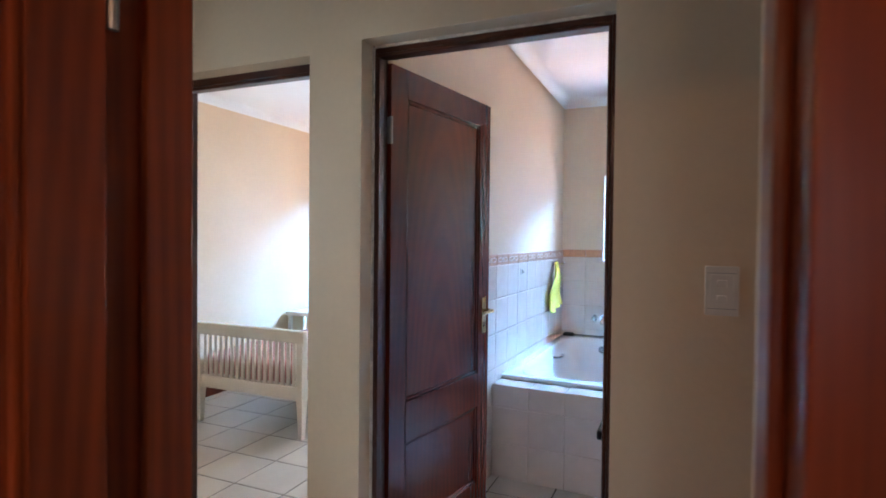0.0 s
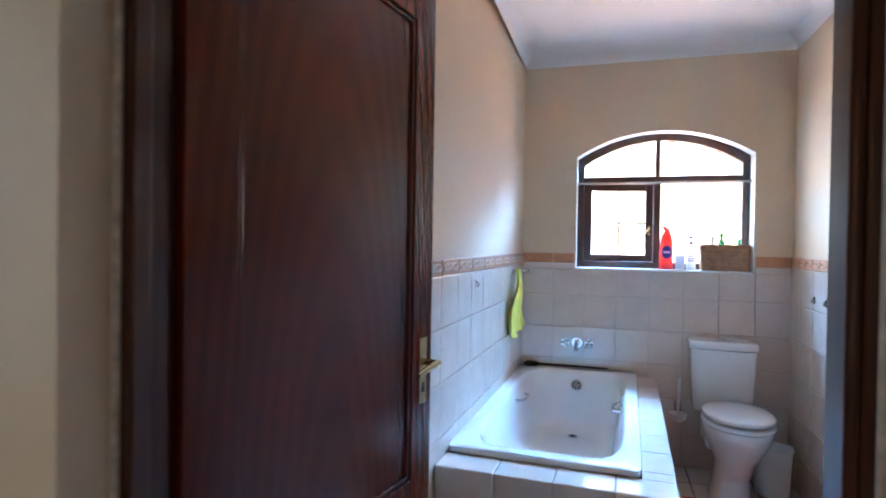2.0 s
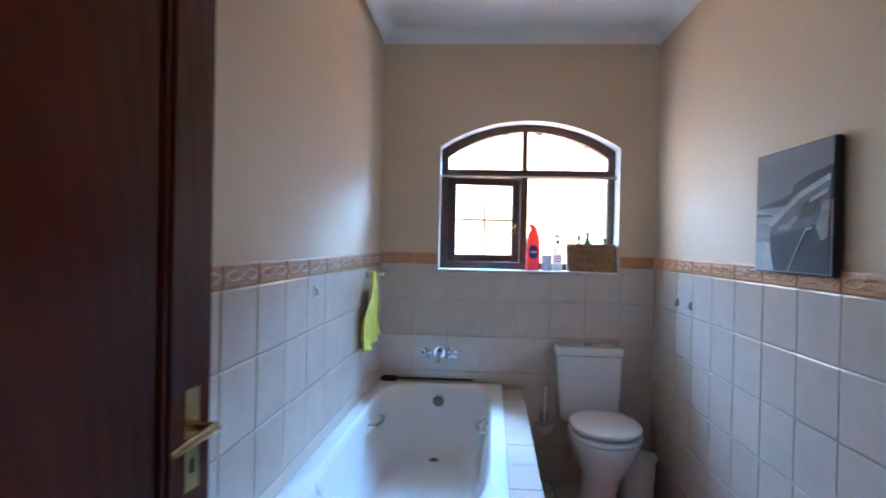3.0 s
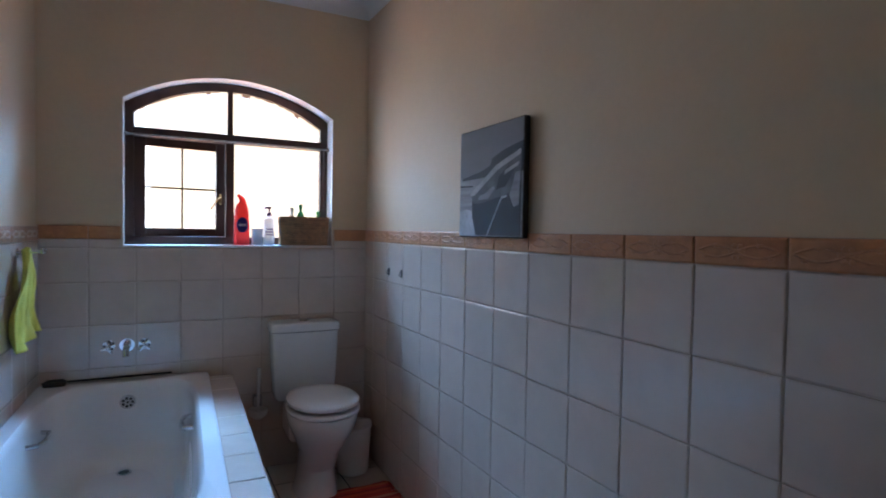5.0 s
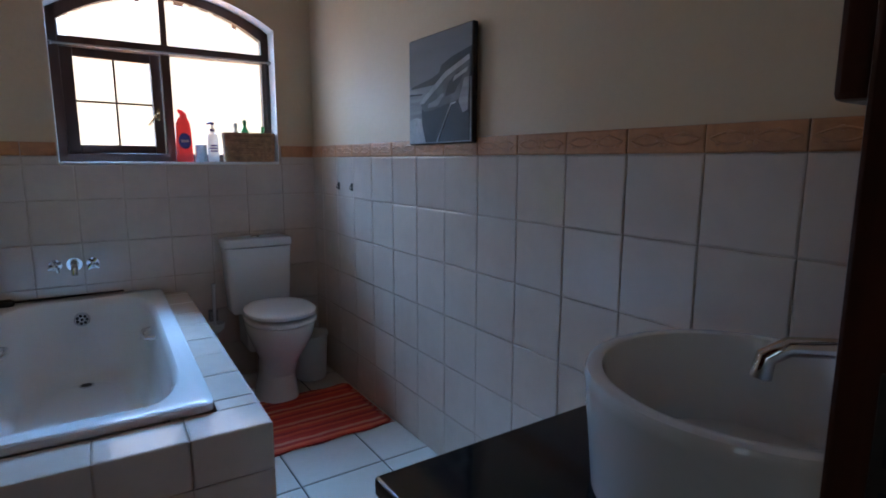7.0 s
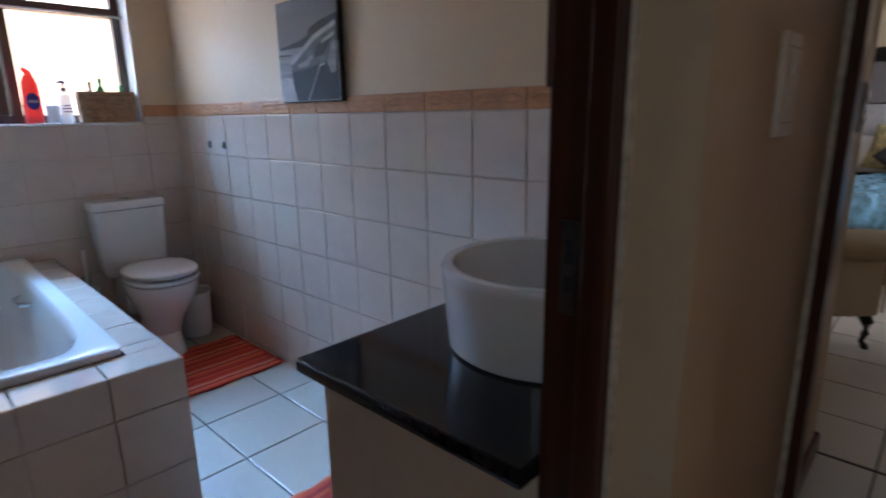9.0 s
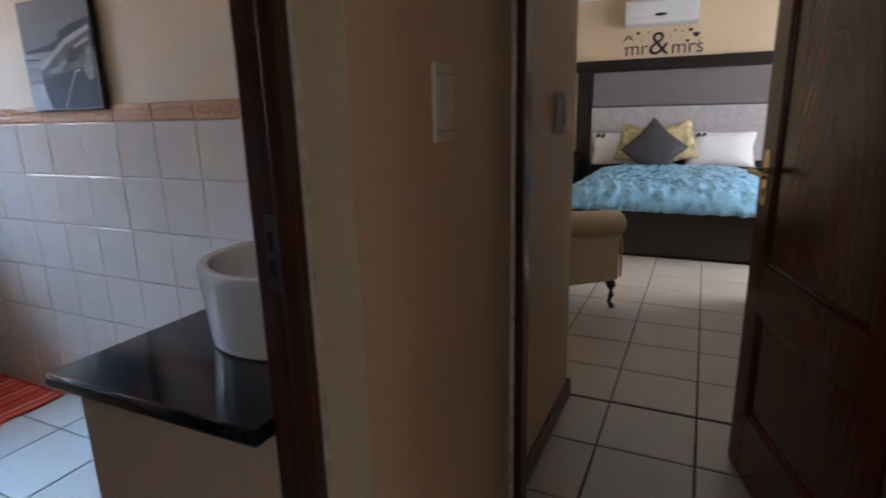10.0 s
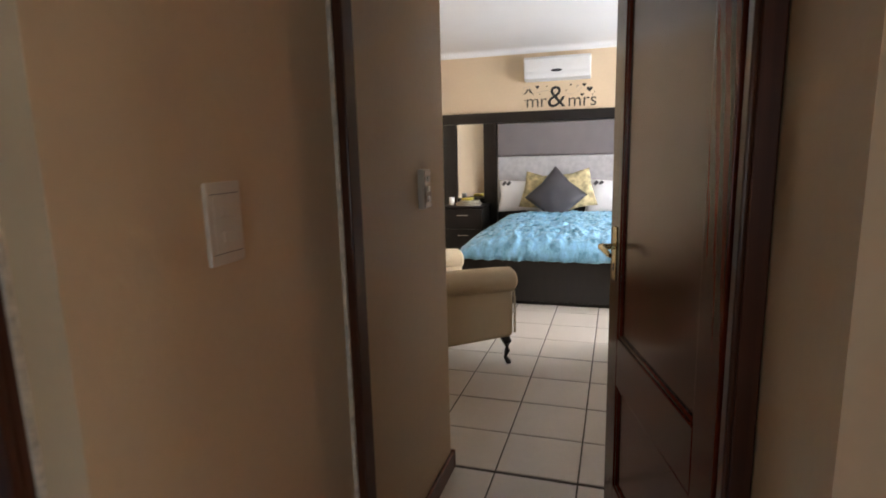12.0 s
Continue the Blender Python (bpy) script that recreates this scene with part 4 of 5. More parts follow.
def boat_picture():
    y0, y1, z0, z1 = 5.205, 5.640, 1.312, 1.722
    xf = XR - 0.034
    pic = thing("canvas_picture", (XR - 0.02, (y0 + y1) / 2, z0), "grey photographic canvas of a beached rowing boat", "picture")
    part("stretcher", box(bmesh.new(), xf + 0.001, XR - 0.010, y0, y1, z0, z1, 0.004, 2), CANVAS_EDGE, pic, "dark canvas edge")

    def flat(nm, pts, mat, k):
        """pts: across from the window side, up."""
        bm = bmesh.new()
        back = [bm.verts.new((xf + 0.0008, y1 - u * (y1 - y0), z0 + v * (z1 - z0))) for u, v in pts]
        front = [bm.verts.new((xf - k * 0.0006, p.co.y, p.co.z)) for p in back]
        bm.faces.new(front), bm.faces.new(back[::-1])
        for i in range(len(pts)):
            j = (i + 1) % len(pts)
            bm.faces.new((back[i], back[j], front[j], front[i]))
        part(nm, bm, mat, pic, smooth=0)

    flat("printed_sky", [(0.01, 0.56), (0.99, 0.56), (0.99, 0.99), (0.01, 0.99)], CANVAS_SKY, 1)
    flat("printed_sea", [(0.01, 0.01), (0.99, 0.01), (0.99, 0.56), (0.01, 0.56)], CANVAS_SEA, 1)
    flat("printed_surf", [(0.01, 0.02), (0.29, 0.02), (0.25, 0.14), (0.24, 0.24), (0.14, 0.26), (0.01, 0.24)], CANVAS_LIGHT, 2)
    flat("printed_breaker", [(0.01, 0.475), (0.24, 0.465), (0.24, 0.48), (0.01, 0.49)], CANVAS_DARK, 2)
    flat("printed_headland", [(0.05, 0.555), (0.38, 0.60), (0.52, 0.64), (0.55, 0.70), (0.72, 0.755), (0.99, 0.80), (0.99, 0.55), (0.05, 0.535)], CANVAS_DARK, 2)
    flat("printed_hull", [(0.30, 0.02), (0.24, 0.18), (0.23, 0.34), (0.42, 0.33), (0.66, 0.36), (0.97, 0.40), (0.97, 0.02)], CANVAS_DARK, 3)
    flat("printed_deck", [(0.22, 0.37), (0.26, 0.42), (0.62, 0.60), (0.97, 0.715), (0.97, 0.40), (0.66, 0.355), (0.40, 0.31), (0.27, 0.31)], CANVAS_MID, 4)
    flat("printed_gunwale", [(0.20, 0.385), (0.23, 0.42), (0.62, 0.635), (0.96, 0.735), (0.97, 0.695), (0.64, 0.59), (0.27, 0.385)], CANVAS_LIGHT, 5)
    flat("printed_thwart", [(0.34, 0.34), (0.50, 0.345), (0.60, 0.43), (0.58, 0.455), (0.46, 0.40), (0.35, 0.375)], CANVAS_SEA, 5)
    flat("printed_well", [(0.62, 0.42), (0.76, 0.44), (0.90, 0.60), (0.80, 0.61), (0.66, 0.53)], CANVAS_DARK, 5)
    flat("printed_bench", [(0.74, 0.54), (0.93, 0.60), (0.95, 0.635), (0.76, 0.58)], CANVAS_LIGHT, 6)
    flat("printed_rope", [(0.48, 0.02), (0.50, 0.02), (0.71, 0.34), (0.695, 0.345)], CANVAS_LIGHT, 6)
    flat("printed_float", [(0.70, 0.335), (0.78, 0.35), (0.78, 0.365), (0.70, 0.355)], CANVAS_LIGHT, 6)
    flat("printed_fender", [(0.82, 0.36), (0.88, 0.26), (0.95, 0.28), (0.97, 0.55), (0.90, 0.55), (0.86, 0.45)], CANVAS_SEA, 6)

boat_picture()

# ---- vanity ----


def vanity():
    x0, x1, y0, y1 = -0.275, XR - 0.012, YD + 0.012, 4.246
    unit = thing("vanity_cabinet", (0.15, 4.0, 0), "beige melamine vanity cabinet under a black granite top", "cabinet")
    part("side_panel", box(bmesh.new(), x0, x0 + 0.018, y0, y1, 0.0, 0.772, 0.002, 1), VANITY, unit)
    part("side_panel", box(bmesh.new(), x1 - 0.018, x1, y0, y1, 0.0, 0.772, 0.002, 1), VANITY, unit)
    part("back_panel", box(bmesh.new(), x0 + 0.018, x1 - 0.018, y0, y0 + 0.012, 0.05, 0.772), VANITY, unit)
    part("plinth", box(bmesh.new(), x0 + 0.018, x1 - 0.018, y1 - 0.06, y1 - 0.045, 0.0, 0.08), VANITY, unit)
    for a, b in ((x0 + 0.02, 0.143), (0.147, x1 - 0.02)):
        d = part("door", box(bmesh.new(), a, b, y1 - 0.018, y1, 0.085, 0.75, 0.003, 1), VANITY, unit)
        part("knob", ball(bmesh.new(), ((a + 0.03) if a > 0 else (b - 0.03), y1 + 0.012, 0.62), 0.013), STEEL, d)
    bm = box(bmesh.new(), -0.318, XR - 0.010, YD + 0.010, 4.274, 0.774, 0.804, 0.006, 2)
    single("countertop", bm, GRANITE, "polished black granite vanity top", "countertop")
    bas = thing("basin", (0.068, 3.957, 0.804), "round white ceramic vessel basin on the granite top", "basin")
    prof = [(0.190, 0.001), (0.195, 0.006), (0.203, 0.09), (0.208, 0.150), (0.2095, 0.163), (0.206, 0.170), (0.201, 0.172), (0.190, 0.172), (0.186, 0.170), (0.183, 0.163), (0.178, 0.12), (0.168, 0.06), (0.160, 0.035), (0.10, 0.022), (0.03, 0.019)]
    part("bowl", lathe(bmesh.new(), (0.068, 3.957, 0.804), prof, 64), CERAMIC, bas)
    part("waste", cyl(bmesh.new(), (0.068, 3.957, 0.8225), (0.068, 3.957, 0.827), 0.025, n=20), CHROME, bas, "chrome basin waste")
    tap = thing("basin_tap", (0.27, 3.79, 0.804), "chrome basin mixer with an arched spout", "tap")
    bx, by = 0.285, 3.785
    bm = bmesh.new()
    cyl(bm, (bx, by, 0.804), (bx, by, 0.814), 0.027, n=20)
    cyl(bm, (bx, by, 0.814), (bx, by, 0.985), 0.021, 0.020, n=20)
    part("body", bm, CHROME, tap)
    bm = bmesh.new()
    tube(bm, [(bx, by, 0.975), (bx - 0.04, by + 0.05, 0.992), (bx - 0.10, by + 0.125, 1.004), (bx - 0.135, by + 0.168, 1.001), (bx - 0.152, by + 0.188, 0.984), (bx - 0.155, by + 0.192, 0.955)], [0.015, 0.0145, 0.014, 0.014, 0.014, 0.0145], 14)
    part("spout", bm, CHROME, tap)
    bm = bmesh.new()
    cyl(bm, (bx, by, 0.985), (bx, by, 1.01), 0.021, 0.018, n=20)
    tube(bm, [(bx, by, 1.005), (bx + 0.035, by + 0.02, 1.02), (bx + 0.08, by + 0.04, 1.03)], [0.008, 0.007, 0.006])
    part("lever", bm, CHROME, tap)
    mir = thing("wall_mirror", (0.18, YD + 0.02, 1.28), "wall mirror in a dark wooden frame above the basin", "mirror")
    bm = bmesh.new()
    for a in ((-0.238, -0.18, 1.285, 1.98), (0.455, 0.515, 1.285, 1.98), (-0.18, 0.455, 1.285, 1.345), (-0.18, 0.455, 1.92, 1.98)):
        box(bm, a[0], a[1], YD + 0.002, YD + 0.042, a[2], a[3], 0.005, 2)
    part("frame", bm, FRAME_WOOD, mir)
    part("glass", box(bmesh.new(), -0.19, 0.46, YD + 0.003, YD + 0.012, 1.335, 1.925), MIRROR, mir, "silvered mirror glass")


vanity()


def rug(x0, x1, y0, y1, label):
    r = thing("rug", ((x0 + x1) / 2, (y0 + y1) / 2, 0.0), label, "rug", "bathroom rugs")
    bm = bmesh.new()
    nx, ny = 30, 24
    grid = [[bm.verts.new((x0 + (x1 - x0) * i / nx + 0.006 * math.sin(j * 0.9), y0 + (y1 - y0) * j / ny + 0.006 * math.sin(i * 0.7), 0.009 + 0.003 * noise.noise((i * 0.35, j * 0.4, x0)))) for i in range(nx + 1)] for j in range(ny + 1)]
    for a, b in zip(grid, grid[1:]):
        for i in range(nx):
            bm.faces.new((a[i], a[i + 1], b[i + 1], b[i]))
    cloth = part("weave", bm, RUG, r, smooth=3)
    cloth.modifiers.new("thickness", "SOLIDIFY").thickness = 0.007
    bm = bmesh.new()
    for i in range(60):
        y = y0 + (y1 - y0) * (i + 0.5) / 60
        for x, s in ((x0, -1), (x1, 1)):
            d = random.uniform(-0.006, 0.006)
            tube(bm, [(x - s * 0.004, y, 0.008), (x + s * 0.012, y + d, 0.006), (x + s * 0.024, y + 2 * d, 0.003)], 0.0022, 4)
    part("fringe", bm, FRINGE, r, "red thread fringe")["kind"] = "stuff"


rug(-0.19, 0.525, 5.83, 6.385, "striped red and orange woven rug on the tiled floor")
rug(-0.05, 0.42, 4.36, 4.87, "red woven bath mat in front of the vanity")

# ---- things on the window sill ----
SILL = WIN[2] + 0.002


def red_bottle():
    x, y = -0.135, 6.905
    b = thing("cleaner_bottle", (x, y, SILL), "red plastic toilet cleaner bottle with a blue label", "bottle")
    bm = loft(bmesh.new(), [oval(x, y, SILL + z, rx, ry, 24, 3) for z, rx, ry in ((0, 0.038, 0.024), (0.006, 0.042, 0.027), (0.10, 0.041, 0.027), (0.17, 0.038, 0.026), (0.20, 0.036, 0.025), (0.225, 0.026, 0.022), (0.235, 0.02, 0.02))])
    part("body", bm, RED_PLASTIC, b)
    bm = tube(bmesh.new(), [(x + 0.004, y, SILL + 0.232), (x + 0.002, y, SILL + 0.25), (x - 0.008, y, SILL + 0.262), (x - 0.022, y, SILL + 0.275)], [0.020, 0.018, 0.013, 0.009], 12)
    part("cap", bm, RED_PLASTIC, b)
    bm = loft(bmesh.new(), [oval(x, y - 0.028, SILL + 0.11 + z, 0.001 + 0.029 * math.sqrt(max(0, 1 - (z / 0.042) ** 2)), 0.0016, 16) for z in (-0.042, -0.038, -0.025, -0.01, 0.01, 0.025, 0.038, 0.042)])
    part("label_badge", bm, BLUE_LABEL, b, "blue oval badge")
    bm = box(bmesh.new(), x - 0.019, x + 0.019, y - 0.0312, y - 0.0295, SILL + 0.103, SILL + 0.117, 0.0004)
    part("label_bar", bm, WHITE_LABEL, b)


def pump_bottle():
    x, y = 0.01, 6.90
    b = thing("pump_bottle", (x, y, SILL), "clear pump bottle with a white label and purple pump", "bottle")
    bm = lathe(bmesh.new(), (x, y, SILL), [(0.026, 0.001), (0.029, 0.006), (0.029, 0.13), (0.024, 0.15), (0.012, 0.158), (0.012, 0.165)], 24)
    part("body", bm, MILKY, b)
    bm = bmesh.new()
    cyl(bm, (x, y, SILL + 0.165), (x, y, SILL + 0.18), 0.014, n=16)
    cyl(bm, (x, y, SILL + 0.18), (x, y, SILL + 0.205), 0.005, n=10)
    tube(bm, [(x + 0.01, y, SILL + 0.207), (x - 0.012, y - 0.004, SILL + 0.21), (x - 0.03, y - 0.008, SILL + 0.204)], [0.008, 0.008, 0.005], 8)
    part("pump", bm, PURPLE, b, "purple pump head")
    for z, w in ((0.055, 0.02), (0.07, 0.024), (0.085, 0.018)):
        bm = box(bmesh.new(), x - w, x + w, y - 0.0302, y - 0.0285, SILL + z, SILL + z + 0.007)
        part("print_bar", bm, PURPLE, b)


def white_cup():
    x, y = -0.055, 6.89
    bm = lathe(bmesh.new(), (x, y, SILL), [(0.026, 0.001), (0.029, 0.004), (0.031, 0.09), (0.029, 0.092), (0.027, 0.088), (0.024, 0.008)], 24)
    single("cup", bm, MILKY, "small white plastic cup on the window sill", "cup")


def basket():
    x0, x1, y0, y1, h = 0.072, 0.335, 6.868, 6.938, 0.155
    b = thing("wicker_basket", ((x0 + x1) / 2, (y0 + y1) / 2, SILL), "brown wicker basket of toiletries on the window sill", "basket")
    cx, cy = (x0 + x1) / 2, (y0 + y1) / 2
    rx, ry = (x1 - x0) / 2, (y1 - y0) / 2
    bm = bmesh.new()
    n = 46
    ring = oval(cx, cy, 0, rx, ry, n, 8)
    for k, p in enumerate(ring):
        tube(bm, [(p[0], p[1], SILL + 0.002), (cx + (p[0] - cx) * 1.02, p[1], SILL + h * 0.5), (cx + (p[0] - cx) * 1.05, cy + (p[1] - cy) * 1.05, SILL + h)], 0.0035, 5)
    part("stake", bm, WICKER, b)["kind"] = "stuff"
    bm = bmesh.new()
    rows = 22
    for j in range(rows):
        z = SILL + 0.006 + (h - 0.018) * j / (rows - 1)
        grow = 1 + 0.05 * j / rows
        pts = []
        for k, p in enumerate(oval(cx, cy, 0, rx, ry, 92, 8) + oval(cx, cy, 0, rx, ry, 92, 8)[:1]):
            w = 0.0035 * (1 if (k // 2 + j) % 2 else -1)
            d = Vector((p[0] - cx, p[1] - cy)).normalized()
            pts.append((cx + (p[0] - cx) * grow + d.x * w, cy + (p[1] - cy) * grow + d.y * w, z))
        tube(bm, pts, 0.0046, 5)
    part("weave", bm, WICKER, b)
    bm = bmesh.new()
    for dz, r in ((0.0, 0.006), (0.009, 0.006)):
        tube(bm, [(cx + (p[0] - cx) * 1.05, cy + (p[1] - cy) * 1.05, SILL + h - 0.006 + dz) for p in oval(cx, cy, 0, rx, ry, 48, 8) + oval(cx, cy, 0, rx, ry, 48, 8)[:1]], r, 6)
    part("rim", bm, WICKER, b)
    part("base", box(bmesh.new(), x0 + 0.004, x1 - 0.004, y0 + 0.004, y1 - 0.004, SILL + 0.001, SILL + 0.008), WICKER, b)
    for nm, x, top, mat, lab in (("spray_bottle", 0.185, 0.235, GREEN, "green spray bottle standing in the basket"), ("tall_bottle", 0.135, 0.215, PLASTIC, "white bottle standing in the basket"), ("shampoo_bottle", 0.285, 0.20, GREEN, "small green bottle standing in the basket")):
        bm = lathe(bmesh.new(), (x, cy, SILL + 0.009), [(0.018, 0), (0.021, 0.004), (0.021, top - 0.07), (0.009, top - 0.05), (0.009, top - 0.035), (0.012, top - 0.034), (0.011, top - 0.01)], 16)
        single(nm, bm, mat, lab, "bottle")


red_bottle()
pump_bottle()
white_cup()
basket()


def downlight(x, y):
    d = thing("downlight", (x, y, H - 0.006), "recessed ceiling downlight with a metal ring, unlit", "ceiling light")
    part("ring", lathe(bmesh.new(), (x, y, H - 0.007), [(0.045, 0.0065), (0.043, 0.001), (0.036, 0.0), (0.030, 0.004), (0.030, 0.0066)], 28), CHROME, d)
    part("bulb", lathe(bmesh.new(), (x, y, H - 0.004), [(0.005, 0.0), (0.028, 0.001), (0.028, 0.0035)], 20), STEEL, d)


downlight(-0.287, 5.90)


def unseen_ceiling_lamp(x, y):
    """Unseen lamp fitting over the first room's bulb, assumed from the warm light there."""
    c = thing("unseen_ceiling_lamp", (x, y, 2.2), "unseen ceiling lamp, assumed from the warm light in the first room", "ceiling light")
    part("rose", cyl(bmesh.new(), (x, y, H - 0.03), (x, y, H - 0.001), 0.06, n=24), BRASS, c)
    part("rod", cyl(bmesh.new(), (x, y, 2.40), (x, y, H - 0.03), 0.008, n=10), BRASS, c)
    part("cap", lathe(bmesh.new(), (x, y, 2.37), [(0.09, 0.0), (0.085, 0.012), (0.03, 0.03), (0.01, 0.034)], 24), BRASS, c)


unseen_ceiling_lamp(-0.55, 0.75)

# ---- switches ----


def switch_plate(x, y, z, w, h, rows, label):
    """A plate on a wall that faces -y."""
    s = thing("light_switch", (x, y, z), label, "switch")
    part("plate", box(bmesh.new(), x - w / 2, x + w / 2, y - 0.009, y - 0.0005, z - h / 2, z + h / 2, 0.003, 2), CREAM_PLASTIC, s)
    ih = h * 0.62 / rows
    part("insert", box(bmesh.new(), x - w * 0.34, x + w * 0.34, y - 0.0105, y - 0.009, z - h * 0.33, z + h * 0.33, 0.0006), CREAM_PLASTIC, s)
    for i in range(rows):
        zc = z + (i - (rows - 1) / 2) * ih
        part("rocker", box(bmesh.new(), x - w * 0.15, x + w * 0.15, y - 0.0135, y - 0.0106, zc - ih * 0.22, zc + ih * 0.22, 0.0012, 1), CREAM_PLASTIC, s)
    for zc in (z - h * 0.36, z + h * 0.36):
        part("cover_line", box(bmesh.new(), x - w * 0.42, x + w * 0.42, y - 0.0094, y - 0.0088, zc - 0.0008, zc + 0.0008), STEEL, s)


switch_plate(0.024, YC, 1.286, 0.082, 0.132, 2, "ivory plastic double light switch on the cream wall")


def box_switch(x, y, z, w, h, d):
    """A deep surface-mounted switch box with a metal cover."""
    s = thing("light_switch", (x, y, z), "pale metal-faced box switch with white rockers by the bedroom entrance", "switch")
    part("back_box", box(bmesh.new(), x - w / 2, x + w / 2, y - d, y - 0.0005, z - h / 2, z + h / 2, 0.004, 2), CREAM_PLASTIC, s)
    part("cover", box(bmesh.new(), x - w / 2 + 0.004, x + w / 2 - 0.004, y - d - 0.003, y - d, z - h / 2 + 0.004, z + h / 2 - 0.004, 0.0015, 1), WARM_METAL, s, "pale metal cover")
    for dz in (-0.035, 0.0, 0.035):
        part("rocker", box(bmesh.new(), x - 0.012, x + 0.012, y - d - 0.008, y - d - 0.003, z + dz - 0.010, z + dz + 0.010, 0.0015, 1), PLASTIC, s, "white rocker")


box_switch(1.155, 3.64, 1.257, 0.074, 0.14, 0.024)

# ---- child's room ----


def child_bed():
    x0, x1, yf, yh = -3.47, -2.47, 5.03, 6.98
    b = thing("child_bed", ((x0 + x1) / 2, 6.0, 0), "white painted wooden bed with a slatted footboard", "bed")
    for x in (x0, x1 - 0.05):
        bm = loft(bmesh.new(), [[(x + a, yf + c, z) for a, c in ((0.004 * k, 0.004 * k), (0.05 - 0.004 * k, 0.004 * k), (0.05 - 0.004 * k, 0.06 - 0.004 * k), (0.004 * k, 0.06 - 0.004 * k))] for z, k in ((0, 3), (0.27, 0), (0.74, 0))])
        part("leg", bm, BED_WHITE, b)
        part("leg", box(bmesh.new(), x, x + 0.05, yh, yh + 0.06, 0, 0.95, 0.006, 2), BED_WHITE, b)
    part("top_rail", box(bmesh.new(), x0 - 0.012, x1 + 0.012, yf - 0.006, yf + 0.05, 0.675, 0.762, 0.008, 2), BED_WHITE, b)
    part("bottom_rail", box(bmesh.new(), x0 + 0.05, x1 - 0.05, yf + 0.01, yf + 0.04, 0.27, 0.365, 0.006, 2), BED_WHITE, b)
    n = 17
    for i in range(n):
        x = x0 + 0.085 + (x1 - x0 - 0.17) * i / (n - 1)
        part("slat", box(bmesh.new(), x - 0.014, x + 0.014, yf + 0.016, yf + 0.034, 0.36, 0.68, 0.003, 1), BED_WHITE, b)
    for x in (x0 + 0.008, x1 - 0.033):
        part("side_rail", box(bmesh.new(), x, x + 0.025, yf + 0.06, yh, 0.27, 0.40, 0.005, 1), BED_WHITE, b)
    part("headboard", box(bmesh.new(), x0 + 0.05, x1 - 0.05, yh + 0.015, yh + 0.045, 0.3, 0.90, 0.008, 2), BED_WHITE, b)
    part("mattress", box(bmesh.new(), x0 + 0.035, x1 - 0.035, yf + 0.065, yh - 0.005, 0.31, 0.46, 0.04, 3), LINEN, b)
    bm = bmesh.new()
    box(bm, x0 + 0.02, x1 - 0.02, yf + 0.062, 6.55, 0.33, 0.52, 0.05, 4)
    bmesh.ops.subdivide_edges(bm, edges=bm.edges, cuts=6, use_grid_fill=True)
    for v in bm.verts:
        v.co.z += 0.018 * noise.noise(v.co * 5)
    single("quilt", bm, QUILT, "pink and grey patchwork quilt on the child's bed", "quilt", smooth=3)
    bm = bmesh.new()
    ball(bm, ((x0 + x1) / 2, 6.74, 0.535), 0.1, (3.4, 1.9, 0.8), 24, 14)
    single("pillow", bm, LINEN, "white pillow on the child's bed", "pillow")


child_bed()


def side_table():
    x0, x1, y0, y1 = -3.86, -3.56, 6.55, 6.95
    t = thing("bedside_table", ((x0 + x1) / 2, (y0 + y1) / 2, 0), "beige wooden bedside table beside the child's bed", "table")
    part("top", box(bmesh.new(), x0, x1, y0, y1, 0.60, 0.64, 0.006, 2), BED_WHITE, t)
    for x in (x0 + 0.02, x1 - 0.055):
        for y in (y0 + 0.02, y1 - 0.055):
            part("leg", box(bmesh.new(), x, x + 0.035, y, y + 0.035, 0, 0.60, 0.004, 1), BED_WHITE, t)


side_table()

# ---- main bedroom ----
XH = 6.648


